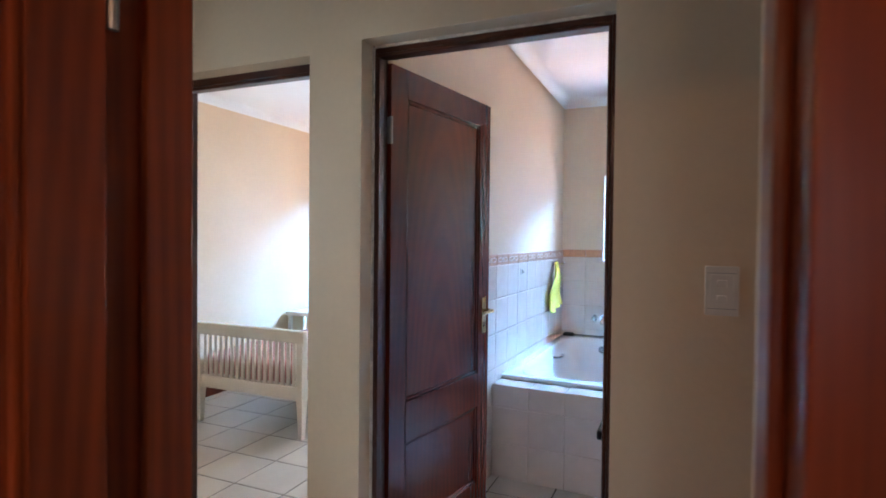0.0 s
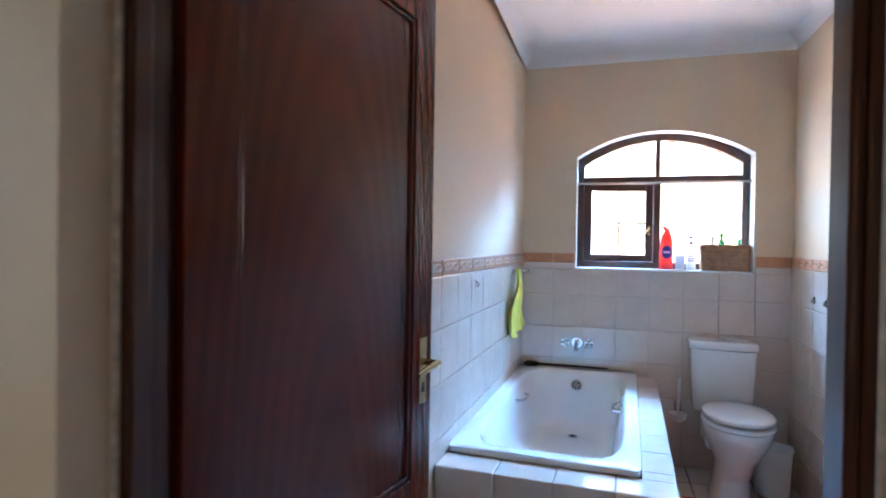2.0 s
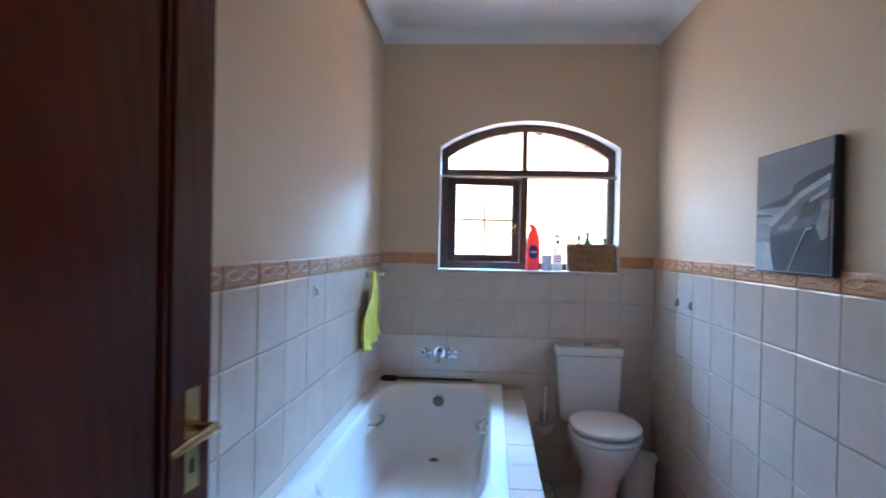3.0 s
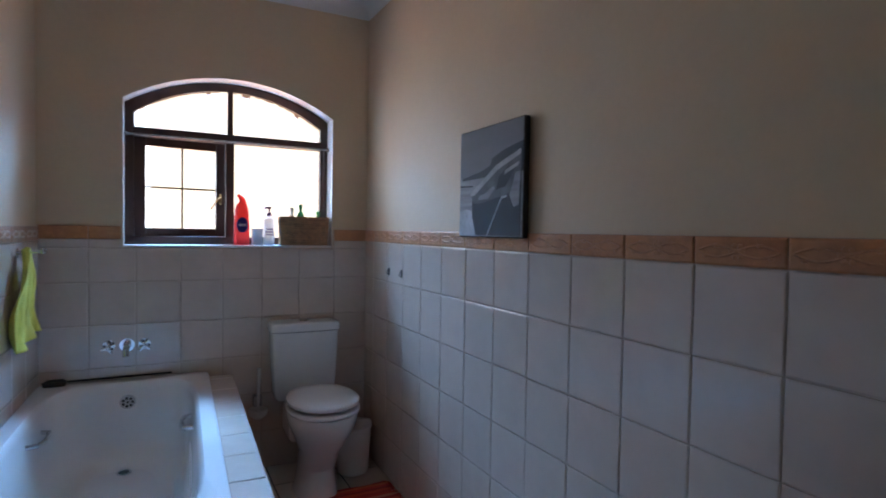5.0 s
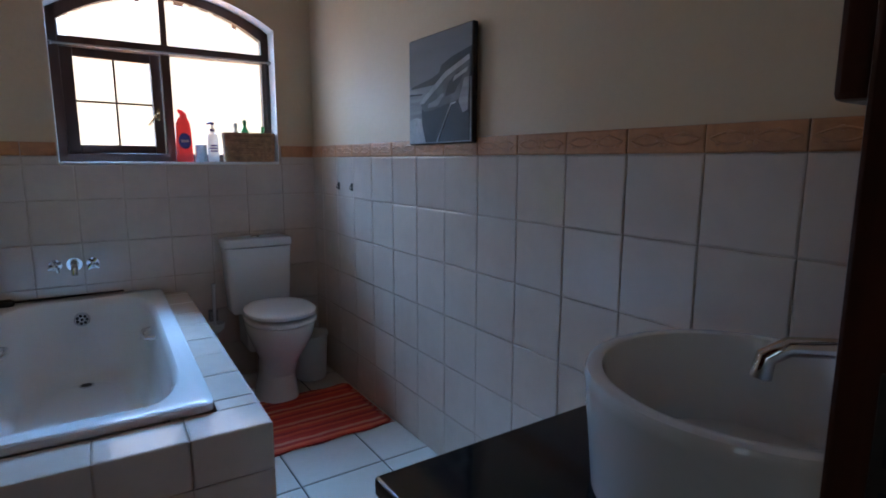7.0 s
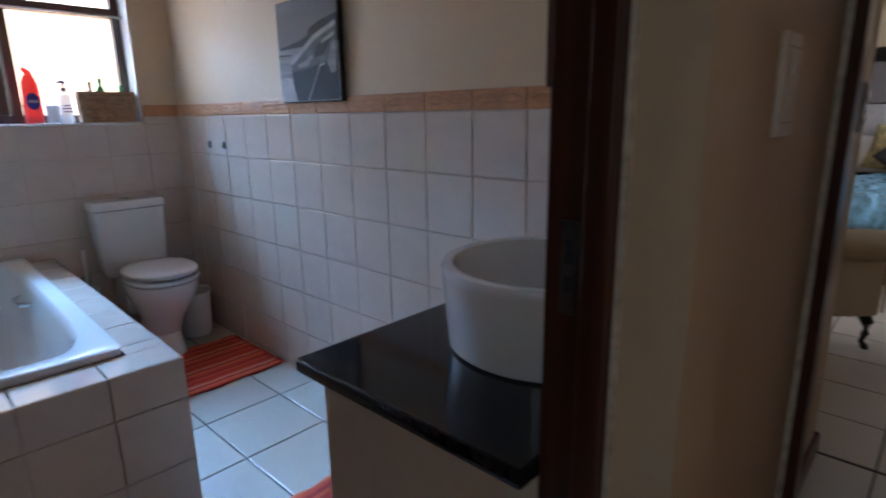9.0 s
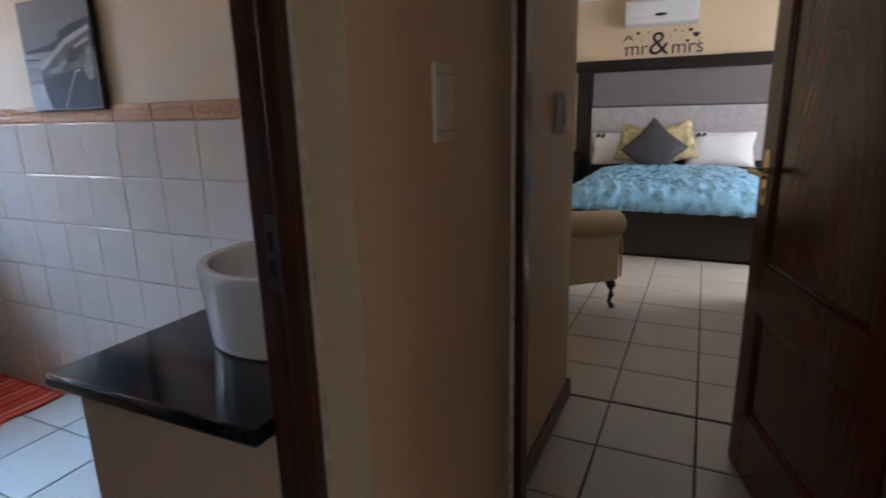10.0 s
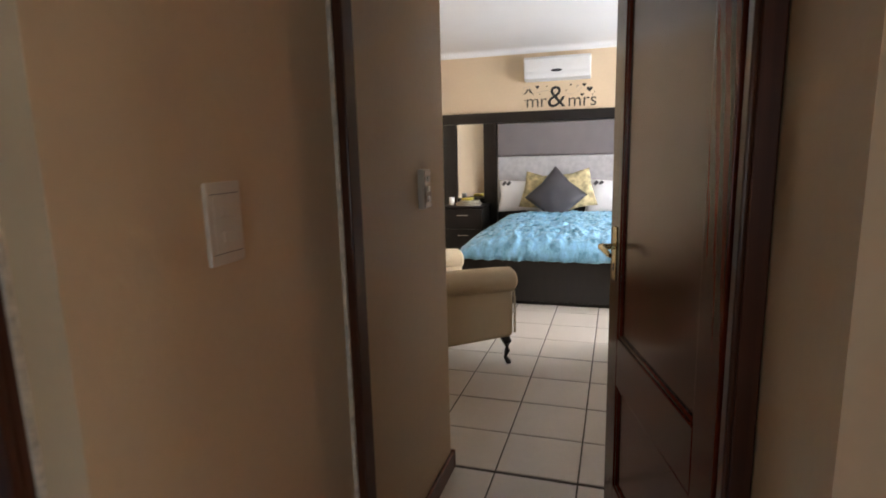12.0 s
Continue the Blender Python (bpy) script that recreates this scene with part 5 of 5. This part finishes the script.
def main_bed():
    y0, y1, xf = 2.52, 4.40, 4.10
    bed = thing("double_bed", (5.3, (y0 + y1) / 2, 0), "black-brown double bed with a deep base", "bed")
    part("foot_panel", box(bmesh.new(), xf, xf + 0.04, y0, y1, 0.03, 0.415, 0.006, 2), BED_WOOD, bed)
    for y in (y0, y1 - 0.04):
        part("side_panel", box(bmesh.new(), xf + 0.04, 6.55, y, y + 0.04, 0.03, 0.415, 0.006, 2), BED_WOOD, bed)
    part("plinth", box(bmesh.new(), xf + 0.02, 6.5, y0 + 0.03, y1 - 0.03, 0, 0.06), BED_WOOD, bed)
    part("mattress", box(bmesh.new(), xf + 0.10, 6.54, y0 + 0.08, y1 - 0.08, 0.20, 0.52, 0.08, 4), LINEN, bed)
    # throw, puffed and wrinkled
    bm = bmesh.new()
    nu, nv = 200, 150
    grid = []
    for j in range(nv + 1):
        row = []
        for i in range(nu + 1):
            u, v = i / nu * 2 - 1, j / nv
            x = xf - 0.022 + v * 2.0
            yy = (y0 + y1) / 2 + u * ((y1 - y0) / 2 + 0.012)
            edge = (1 - abs(u) ** 5) * (1 - (1 - min(1, v * 3.2)) ** 3)
            z = 0.402 + 0.215 * edge ** 0.6
            wr = noise.noise((x * 7, yy * 10, 0.3)) * 0.016 + noise.noise((x * 15, yy * 26, 3.1)) * 0.016 + abs(noise.noise((x * 22, yy * 30, 7.7))) * 0.018
            wr += 0.010 * math.sin(yy * 46 + 2 * noise.noise((x * 3, yy * 3, 1))) * (1 - min(1, v * 3))
            row.append(bm.verts.new((x + wr * 0.4 * (1 - v), yy, z + wr * (0.3 + 0.7 * edge))))
        grid.append(row)
    for a, b in zip(grid, grid[1:]):
        for i in range(nu):
            bm.faces.new((a[i], a[i + 1], b[i + 1], b[i]))
    ob = single("bed_throw", bm, DUVET, "rumpled pale blue satin throw over the double bed", "bedspread", smooth=3)
    ob.modifiers.new("thickness", "SOLIDIFY").thickness = 0.01

    hb = thing("headboard", (6.6, (y0 + y1) / 2, 0), "wide black-brown headboard with upholstered panels and mirrors", "headboard")
    yr = 1.62
    part("top_rail", box(bmesh.new(), 6.55, XH, yr, 5.32, 1.715, 1.850, 0.008, 2), BED_WOOD, hb)
    for a, b in ((5.06, 5.32), (4.505, 4.68), (2.24, 2.415), (yr, 1.865)):
        part("upright", box(bmesh.new(), 6.555, XH, a, b, 0.0, 1.715, 0.005, 2), BED_WOOD, hb)
    part("back_board", box(bmesh.new(), 6.62, XH, 2.42, 4.50, 0.3, 1.71), BED_WOOD, hb)
    part("upper_cushion", box(bmesh.new(), 6.56, 6.62, 2.422, 4.498, 1.287, 1.712, 0.025, 4), GREY_FABRIC, hb, "grey upholstered panel")
    part("lower_cushion", box(bmesh.new(), 6.55, 6.62, 2.422, 4.498, 0.64, 1.283, 0.025, 4), PALE_FABRIC, hb, "pale grey damask panel")
    for a, b in ((4.685, 5.055), (1.87, 2.235)):
        part("mirror_panel", box(bmesh.new(), 6.60, 6.61, a, b, 0.73, 1.715), MIRROR, hb, "narrow mirror strip")
        part("lower_board", box(bmesh.new(), 6.585, XH, a, b, 0.0, 0.73), BED_WOOD, hb)


def cushion(name, centre, w, h, thick, turn, mat, label, lean=18):
    """A stuffed square with pinched corners, standing against the headboard."""
    bm = bmesh.new()
    n = 22
    for s in (-1, 1):
        grid = []
        for j in range(n + 1):
            row = []
            for i in range(n + 1):
                u, v = i / n * 2 - 1, j / n * 2 - 1
                k = (1 - u * u) * (1 - v * v)
                pin = 1 - 0.10 * (1 - abs(u * v)) * max(abs(u), abs(v)) ** 2
                row.append(bm.verts.new((s * thick * 0.5 * k ** 0.45, u * w / 2 * pin, v * h / 2 * pin)))
            grid.append(row)
        for a, b in zip(grid, grid[1:]):
            for i in range(n):
                bm.faces.new((a[i], a[i + 1], b[i + 1], b[i]))
    bmesh.ops.remove_doubles(bm, verts=bm.verts, dist=0.0005)
    for v in bm.verts:
        v.co.x += 0.012 * noise.noise(v.co * 8 + Vector(centre))
    bm.transform(Matrix.Translation(centre) @ pose(0, 0, 0, 0, lean, 0) @ pose(0, 0, 0, turn, 0, 0))
    single(name, bm, mat, label, "cushion" if "cushion" in name else "pillow", smooth=3)


main_bed()
cushion("pillow", (6.36, 4.10, 0.785), 0.68, 0.42, 0.20, 0, LINEN, "white pillow with grey corner stripes standing on the bed")
cushion("pillow", (6.36, 2.98, 0.785), 0.74, 0.42, 0.20, 0, LINEN, "white pillow with grey corner stripes standing on the bed")
cushion("cushion", (6.25, 3.90, 0.845), 0.42, 0.46, 0.14, 10, GOLD, "gold floral cushion behind the charcoal one")
cushion("cushion", (6.25, 3.45, 0.865), 0.42, 0.48, 0.14, -14, GOLD, "gold floral cushion behind the charcoal one")
cushion("cushion", (6.08, 3.68, 0.805), 0.53, 0.53, 0.16, 42, CHARCOAL, "charcoal satin cushion standing on its corner")
for yy in (4.36, 4.30, 3.22, 3.16):
    bm = box(bmesh.new(), -0.002, 0.002, -0.02, 0.02, -0.03, 0.03, 0.001)
    bm.transform(Matrix.Translation((6.335, yy, 0.945)) @ pose(0, 0, 0, 40, 18, 0))
    single("pillow_stripe", bm, CHARCOAL, "dark ribbon stripe stitched on a white pillow", "ribbon")


def nightstand():
    x0, x1, y0, y1 = 6.12, 6.55, 4.60, 5.12
    t = thing("nightstand", ((x0 + x1) / 2, (y0 + y1) / 2, 0), "black-brown nightstand with two drawers", "nightstand")
    part("body", box(bmesh.new(), x0 + 0.02, x1, y0, y1, 0.0, 0.645, 0.004, 1), BED_WOOD, t)
    part("top", box(bmesh.new(), x0 - 0.01, x1, y0 - 0.01, y1 + 0.01, 0.645, 0.67, 0.004, 1), BED_WOOD, t)
    for z0, z1 in ((0.12, 0.37), (0.38, 0.63)):
        d = part("drawer", box(bmesh.new(), x0, x0 + 0.02, y0 + 0.01, y1 - 0.01, z0, z1, 0.003, 1), BED_WOOD, t)
        c = (y0 + y1) / 2
        bm = tube(bmesh.new(), [(x0, c - 0.08, z1 - 0.07), (x0 - 0.025, c - 0.07, z1 - 0.075), (x0 - 0.025, c + 0.07, z1 - 0.075), (x0, c + 0.08, z1 - 0.07)], 0.007, 8)
        part("pull", bm, CHROME, d, "chrome drawer pull")
    z = 0.671
    for i, (w, d, h, dy, ang) in enumerate(((0.22, 0.30, 0.022, 4.82, 4), (0.20, 0.27, 0.018, 4.83, -6), (0.18, 0.25, 0.024, 4.81, 9))):
        book = thing("book", (6.3, dy, z), "book in a stack on the nightstand", "book", "books on the nightstand")
        m = Matrix.Translation((6.3, dy, 0)) @ pose(0, 0, 0, 0, 0, ang)
        for nm, a, mat in (("cover", (-w / 2, w / 2, -d / 2, d / 2, z, z + 0.003), BOOK), ("pages", (-w / 2 + 0.004, w / 2 - 0.004, -d / 2 + 0.004, d / 2, z + 0.003, z + h - 0.003), PAPER), ("cover", (-w / 2, w / 2, -d / 2, d / 2, z + h - 0.003, z + h), BOOK)):
            bm = box(bmesh.new(), *a)
            bm.transform(m)
            part(nm, bm, mat, book)
        z += h + 0.0005
    bm = box(bmesh.new(), 6.22, 6.36, 4.77, 4.90, z, z + 0.03, 0.004, 1)
    single("notepad", bm, YELLOW, "yellow notepad on the stack of books", "notepad")
    bm = lathe(bmesh.new(), (6.28, 5.05, 0.67), [(0.03, 0.001), (0.034, 0.004), (0.036, 0.10), (0.032, 0.10), (0.029, 0.01)], 20)
    single("mug", bm, CERAMIC, "white ceramic mug on the nightstand", "mug")


nightstand()


def air_conditioner():
    y0, y1, z0, z1 = 3.322, 4.125, 2.215, 2.495
    a = thing("air_conditioner", (6.55, (y0 + y1) / 2, z0), "white wall-mounted air conditioner above the bed", "air conditioner")
    prof = [(6.648, z0), (6.52, z0), (6.475, z0 + 0.03), (6.455, z0 + 0.09), (6.455, z1 - 0.03), (6.48, z1), (6.648, z1)]
    bm = loft(bmesh.new(), [[(x, y, z) for x, z in prof] for y in (y0, y0 + 0.01, y1 - 0.01, y1)])
    part("casing", bm, PLASTIC, a)
    part("front_panel", box(bmesh.new(), 6.446, 6.454, y0 + 0.012, y1 - 0.012, z0 + 0.095, z1 - 0.03, 0.003, 1), PLASTIC, a)
    for i in range(5):
        part("louvre", box(bmesh.new(), 6.446, 6.452, y0 + 0.02, y1 - 0.02, z1 - 0.052 - i * 0.02, z1 - 0.049 - i * 0.02), CREAM_PLASTIC, a)
    bm = box(bmesh.new(), -0.004, 0.004, y0 + 0.03, y1 - 0.03, -0.03, 0.03, 0.002, 1)
    bm.transform(Matrix.Translation((6.462, 0, z0 + 0.05)) @ pose(0, 0, 0, 0, -20, 0))
    part("flap", bm, PLASTIC, a)
    bm = loft(bmesh.new(), [[(6.4455 - d, (y0 + y1) / 2 + 0.07 * math.cos(t), z0 + 0.105 + 0.017 * math.sin(t)) for t in [2 * math.pi * i / 20 for i in range(20)]] for d in (0, 0.003)])
    part("badge", bm, DARK, a, "dark oval badge")


air_conditioner()


def lettering(text, y, z, size, parent, name="lettering"):
    cu = bpy.data.curves.new(name, "FONT")
    cu.body, cu.size, cu.extrude = text, size, 0.0008
    cu.offset = -0.0009
    tmp = new("tmp_text", cu)
    me = bpy.data.meshes.new_from_object(tmp.evaluated_get(bpy.context.evaluated_depsgraph_get()))
    bpy.data.objects.remove(tmp)
    me.transform(pose(6.647, y, z, 90, 0, -90))
    bm = bmesh.new()
    bm.from_mesh(me)
    part(name, bm, BLACK_VINYL, parent, smooth=0)


def heart(bm, y, z, s):
    pts = []
    for i in range(20):
        t = 2 * math.pi * i / 20
        pts.append((16 * math.sin(t) ** 3 / 32 * s, (13 * math.cos(t) - 5 * math.cos(2 * t) - 2 * math.cos(3 * t) - math.cos(4 * t)) / 32 * s))
    loft(bm, [[(x, y + a, z + b) for a, b in pts] for x in (6.6478, 6.6465)])


def wall_decal():
    d = thing("wall_decal", (6.647, 3.68, 1.89), "black vinyl wall lettering with hearts and birds", "wall decal")
    lettering("mr", 4.135, 1.900, 0.235, d)
    lettering("&", 3.862, 1.893, 0.385, d, "ampersand")
    lettering("mrs", 3.605, 1.893, 0.235, d)
    for y, z, s in ((3.985, 2.10, 0.05), (3.865, 2.105, 0.022), (3.565, 2.105, 0.03), (3.40, 2.10, 0.05), (3.335, 2.045, 0.075), (3.425, 1.98, 0.045), (3.30, 1.975, 0.02), (3.62, 2.04, 0.02), (3.275, 2.005, 0.018), (4.14, 1.94, 0.022), (3.49, 2.09, 0.016), (3.95, 2.01, 0.016)):
        bm = bmesh.new()
        heart(bm, y, z + 0.05, s)
        part("heart", bm, BLACK_VINYL, d, smooth=0)
    for y, flip in ((4.135, 1), (4.06, -1)):
        bm = bmesh.new()
        pts = [(-0.05, -0.055), (0.0, 0.0), (0.012, 0.035), (0.03, 0.045), (0.05, 0.035), (0.035, 0.02), (0.03, -0.005), (0.005, -0.02)]
        loft(bm, [[(x, y - a * 0.8 * flip, 2.095 + b * 0.8) for a, b in (pts if flip > 0 else pts[::-1])] for x in (6.6478, 6.6465)])
        part("bird", bm, BLACK_VINYL, d, smooth=0)
    for pts in ([(4.18, 2.02), (4.16, 2.10), (4.09, 2.11), (4.05, 2.06), (3.98, 2.03), (3.92, 2.05), (3.84, 2.05)], [(3.63, 2.01), (3.55, 1.99), (3.47, 2.02), (3.43, 2.07), (3.46, 2.10), (3.50, 2.07)]):
        bm = tube(bmesh.new(), [(6.6468, a, b + 0.05) for a, b in pts], 0.0016, 5)
        part("scroll", bm, STEEL, d)


wall_decal()


def armchair():
    """A rolled-arm chair: local x to its right hand, y ahead, origin under the middle."""
    front = Vector((0.66, -0.75)).normalized()
    m = Matrix.Translation((2.76, 4.13, 0)) @ pose(0, 0, 0, 0, 0, math.degrees(math.atan2(front.y, front.x)) - 90)
    c = thing("armchair", (2.76, 4.13, 0), "cream upholstered armchair with rolled arms and turned legs", "armchair")

    def add(nm, bm, mat=CHAIR_FABRIC, lab="", smooth=0.6):
        bm.transform(m)
        return part(nm, bm, mat, c, lab, smooth)

    w, d = 0.37, 0.36
    for s in (-1, 1):
        bm = bmesh.new()
        box(bm, s * w - 0.055, s * w + 0.055, -d, d, 0.19, 0.55, 0.03, 3)
        arm = add("arm", bm)
        bm = bmesh.new()
        rings = []
        for y, r, z in ((-d, 0.075, 0.60), (-0.1, 0.078, 0.588), (d - 0.10, 0.082, 0.572), (d - 0.01, 0.080, 0.566), (d + 0.012, 0.060, 0.566)):
            rings.append([(s * (w + 0.015) + r * 1.05 * math.cos(a), y, z + r * math.sin(a)) for a in [2 * math.pi * i / 24 for i in range(24)]])
        loft(bm, rings)
        add("arm_roll", bm)
        bm = tube(bmesh.new(), [(s * w + 0.03 * s, d + 0.004, 0.52), (s * w + 0.05 * s, d + 0.006, 0.45), (s * w + 0.055 * s, d + 0.004, 0.22)], 0.008, 8)
        add("piping", bm)
        pts = [(s * (w + 0.005), d - 0.05, 0.20), (s * (w + 0.015), d - 0.03, 0.15), (s * (w + 0.012), d - 0.03, 0.09), (s * (w + 0.0), d - 0.035, 0.04), (s * (w + 0.012), d - 0.02, 0.012), (s * (w + 0.012), d - 0.02, 0.0)]
        add("front_leg", tube(bmesh.new(), pts, [0.032, 0.03, 0.02, 0.014, 0.02, 0.018], 12), BED_WOOD, "dark turned wooden leg")
        add("back_leg", tube(bmesh.new(), [(s * w, -d + 0.04, 0.20), (s * w, -d - 0.02, 0.0)], [0.025, 0.017], 10), BED_WOOD, "dark wooden leg")
    add("seat_base", box(bmesh.new(), -w + 0.05, w - 0.05, -d, d - 0.01, 0.19, 0.33, 0.02, 2))
    add("seat_cushion", box(bmesh.new(), -w + 0.055, w - 0.055, -d + 0.14, d + 0.02, 0.33, 0.47, 0.05, 4))
    bm = box(bmesh.new(), -w - 0.02, w + 0.02, -0.08, 0.08, 0.0, 0.74, 0.06, 4)
    bm.transform(Matrix.Translation((0, -d + 0.05, 0.26)) @ pose(0, 0, 0, 12, 0, 0))
    add("backrest", bm)


armchair()

# ---- wall and floor tiles ----
P = 0.211
ROWS = [0.0] + [P * k for k in range(1, 7)]
ZB0, ZB1 = 6 * P, 6 * P + 0.066
T = 0.008


def grout_sheet(parent, x0, x1, y0, y1, z0, z1):
    part("grout", boxes((x0, x1, y0, y1, z0, z1)), GROUT, parent)


# east wall
ys = cuts(YD + 0.002, YW - 0.002, 5.201, 0.2135)
grout_sheet(wall_bath_east, XR - 0.004, XR + 0.001, YD + 0.001, YW - 0.001, 0.001, ZB1)
lay_tiles(wall_bath_east, (XR - 0.002, 0, 0), (0, -1, 0), (0, 0, 1), [-y for y in ys[::-1]], ROWS, TILE)
lay_tiles(wall_bath_east, (XR - 0.002, 0, 0), (0, -1, 0), (0, 0, 1), [-y for y in ys[::-1]], [ZB0, ZB1], BORDER, gap=0.003, t=0.011, name="border_tile")
# west wall, above the bath only where the bath stands
ys_w = cuts(YD + 0.004, YW - 0.002, 4.897, 0.2135)
grout_sheet(wall_bath_west, XL - 0.001, XL + 0.004, YD + 0.001, YW - 0.001, 0.001, ZB1 - 0.008)
lay_tiles(wall_bath_west, (XL + 0.002, 0, 0), (0, 1, 0), (0, 0, 1), ys_w, ROWS[:-1] + [ZB0 - 0.008], TILE, skip=lambda y, z: y > 5.16 and z < 0.5)
lay_tiles(wall_bath_west, (XL + 0.002, 0, 0), (0, 1, 0), (0, 0, 1), ys_w, [ZB0 - 0.008, ZB1 - 0.008], PATTERN, gap=0.003, t=0.011, name="border_tile")
# window wall
xs = cuts(XL + 0.002, XR - 0.002, 0.366, 0.2015)
grout_sheet(wall_bath_north, XL + 0.001, XR - 0.001, YW - 0.004, YW + 0.001, 0.001, WIN[2] - 0.014)
for a, b in ((XL + 0.004, WIN[0] - 0.004), (WIN[1] + 0.004, XR - 0.004)):
    grout_sheet(wall_bath_north, a, b, YW - 0.004, YW + 0.001, WIN[2] - 0.014, ZB1)
lay_tiles(wall_bath_north, (0, YW - 0.002, 0), (1, 0, 0), (0, 0, 1), xs, ROWS[:-1] + [WIN[2] - 0.013], TILE, skip=lambda x, z: x < -0.4 and z < 0.5)
for a, b in ((XL + 0.008, WIN[0] - 0.003), (WIN[1] + 0.003, XR - 0.008)):
    lay_tiles(wall_bath_north, (0, YW - 0.002, 0), (1, 0, 0), (0, 0, 1), cuts(a, b, 0.366, 0.2015), [WIN[2] - 0.013, ZB0], TILE)
    lay_tiles(wall_bath_north, (0, YW - 0.002, 0), (1, 0, 0), (0, 0, 1), cuts(a, b, 0.366, 0.2015), [ZB0, ZB1], BORDER, gap=0.003, t=0.011, name="border_tile")


def ornaments(parent, x, face, ys, z, mat):
    """Raised vine scrolls and flowers on a border."""
    bm = bmesh.new()
    for a, b in zip(ys, ys[1:]):
        if b - a < 0.15:
            continue
        c, n = (a + b) / 2, 16
        for ph in (0, 1):
            pts = [(x, a + 0.012 + (b - a - 0.024) * i / n, z + 0.013 * math.sin(2 * math.pi * i / n + ph * math.pi)) for i in range(n + 1)]
            tube(bm, pts, 0.0032, 5)
        for k in range(6):
            t = 2 * math.pi * k / 6
            ball(bm, (x, c + 0.013 * math.cos(t), z + 0.013 * math.sin(t)), 0.006, (0.5, 1, 1), 7, 5)
        ball(bm, (x, c, z), 0.006, (0.7, 1, 1), 8, 6)
        for dy in (-0.05, 0.05):
            ball(bm, (x, c + dy, z + 0.012), 0.007, (0.5, 1.4, 0.8), 7, 5)
            ball(bm, (x, c + dy * 1.5, z - 0.012), 0.006, (0.5, 1.4, 0.8), 7, 5)
    for f in bm.faces:
        f.smooth = True
    ob = part("ornament", bm, mat, parent, "raised floral ornament")
    ob["kind"] = "stuff"


ornaments(wall_bath_east, XR - 0.013, -1, ys, (ZB0 + ZB1) / 2, RELIEF)
ornaments(wall_bath_west, XL + 0.013, 1, ys_w, (ZB0 + ZB1) / 2 - 0.008, PATTERN_LIGHT)


def floor_tiles(x0, x1, y0, y1, fx, fy, pitch, skip=None):
    lay_tiles(floor, (0, 0, -0.008), (1, 0, 0), (0, 1, 0), cuts(x0, x1, fx, pitch), cuts(y0, y1, fy, pitch), FLOOR_TILE, gap=0.007, name="floor_tile", skip=skip)


F = 0.348
floor_tiles(XL - 0.1, XR, 3.69, YW, -0.008, 5.553, 0.350, lambda x, y: x < -0.4 and y > 5.2)
floor_tiles(-2.13, 0.40, 2.44, 3.69, 0.40, 3.46, F)
floor_tiles(0.40, 1.46, 2.44, 3.64, 1.447, 3.447, 0.353)
floor_tiles(1.46, 4.2, 2.1, 5.2, 1.447, 3.447, 0.353)
floor_tiles(-3.9, XL - 0.2, 3.69, 6.7, -3.108, 5.04, F)
bm = bmesh.new()
for x0, x1, y0, y1 in ((-2.13, 1.6, -1.5, 2.44), (0.52, 1.46, 0.5, 2.44), (1.46, 4.2, 0.5, 2.1), (4.2, 6.65, 0.5, 5.85), (1.46, 4.2, 5.2, 5.85)):
    x = x0
    while x < x1 - 0.05:
        y = y0
        while y < y1 - 0.05:
            box(bm, x + 0.0035, min(x + F, x1) - 0.0035, y + 0.0035, min(y + F, y1) - 0.0035, -0.008, 0.0)
            y += F
        x += F
far = part("far_tile", bm, FLOOR_TILE, floor, smooth=0)
far["kind"] = "stuff"
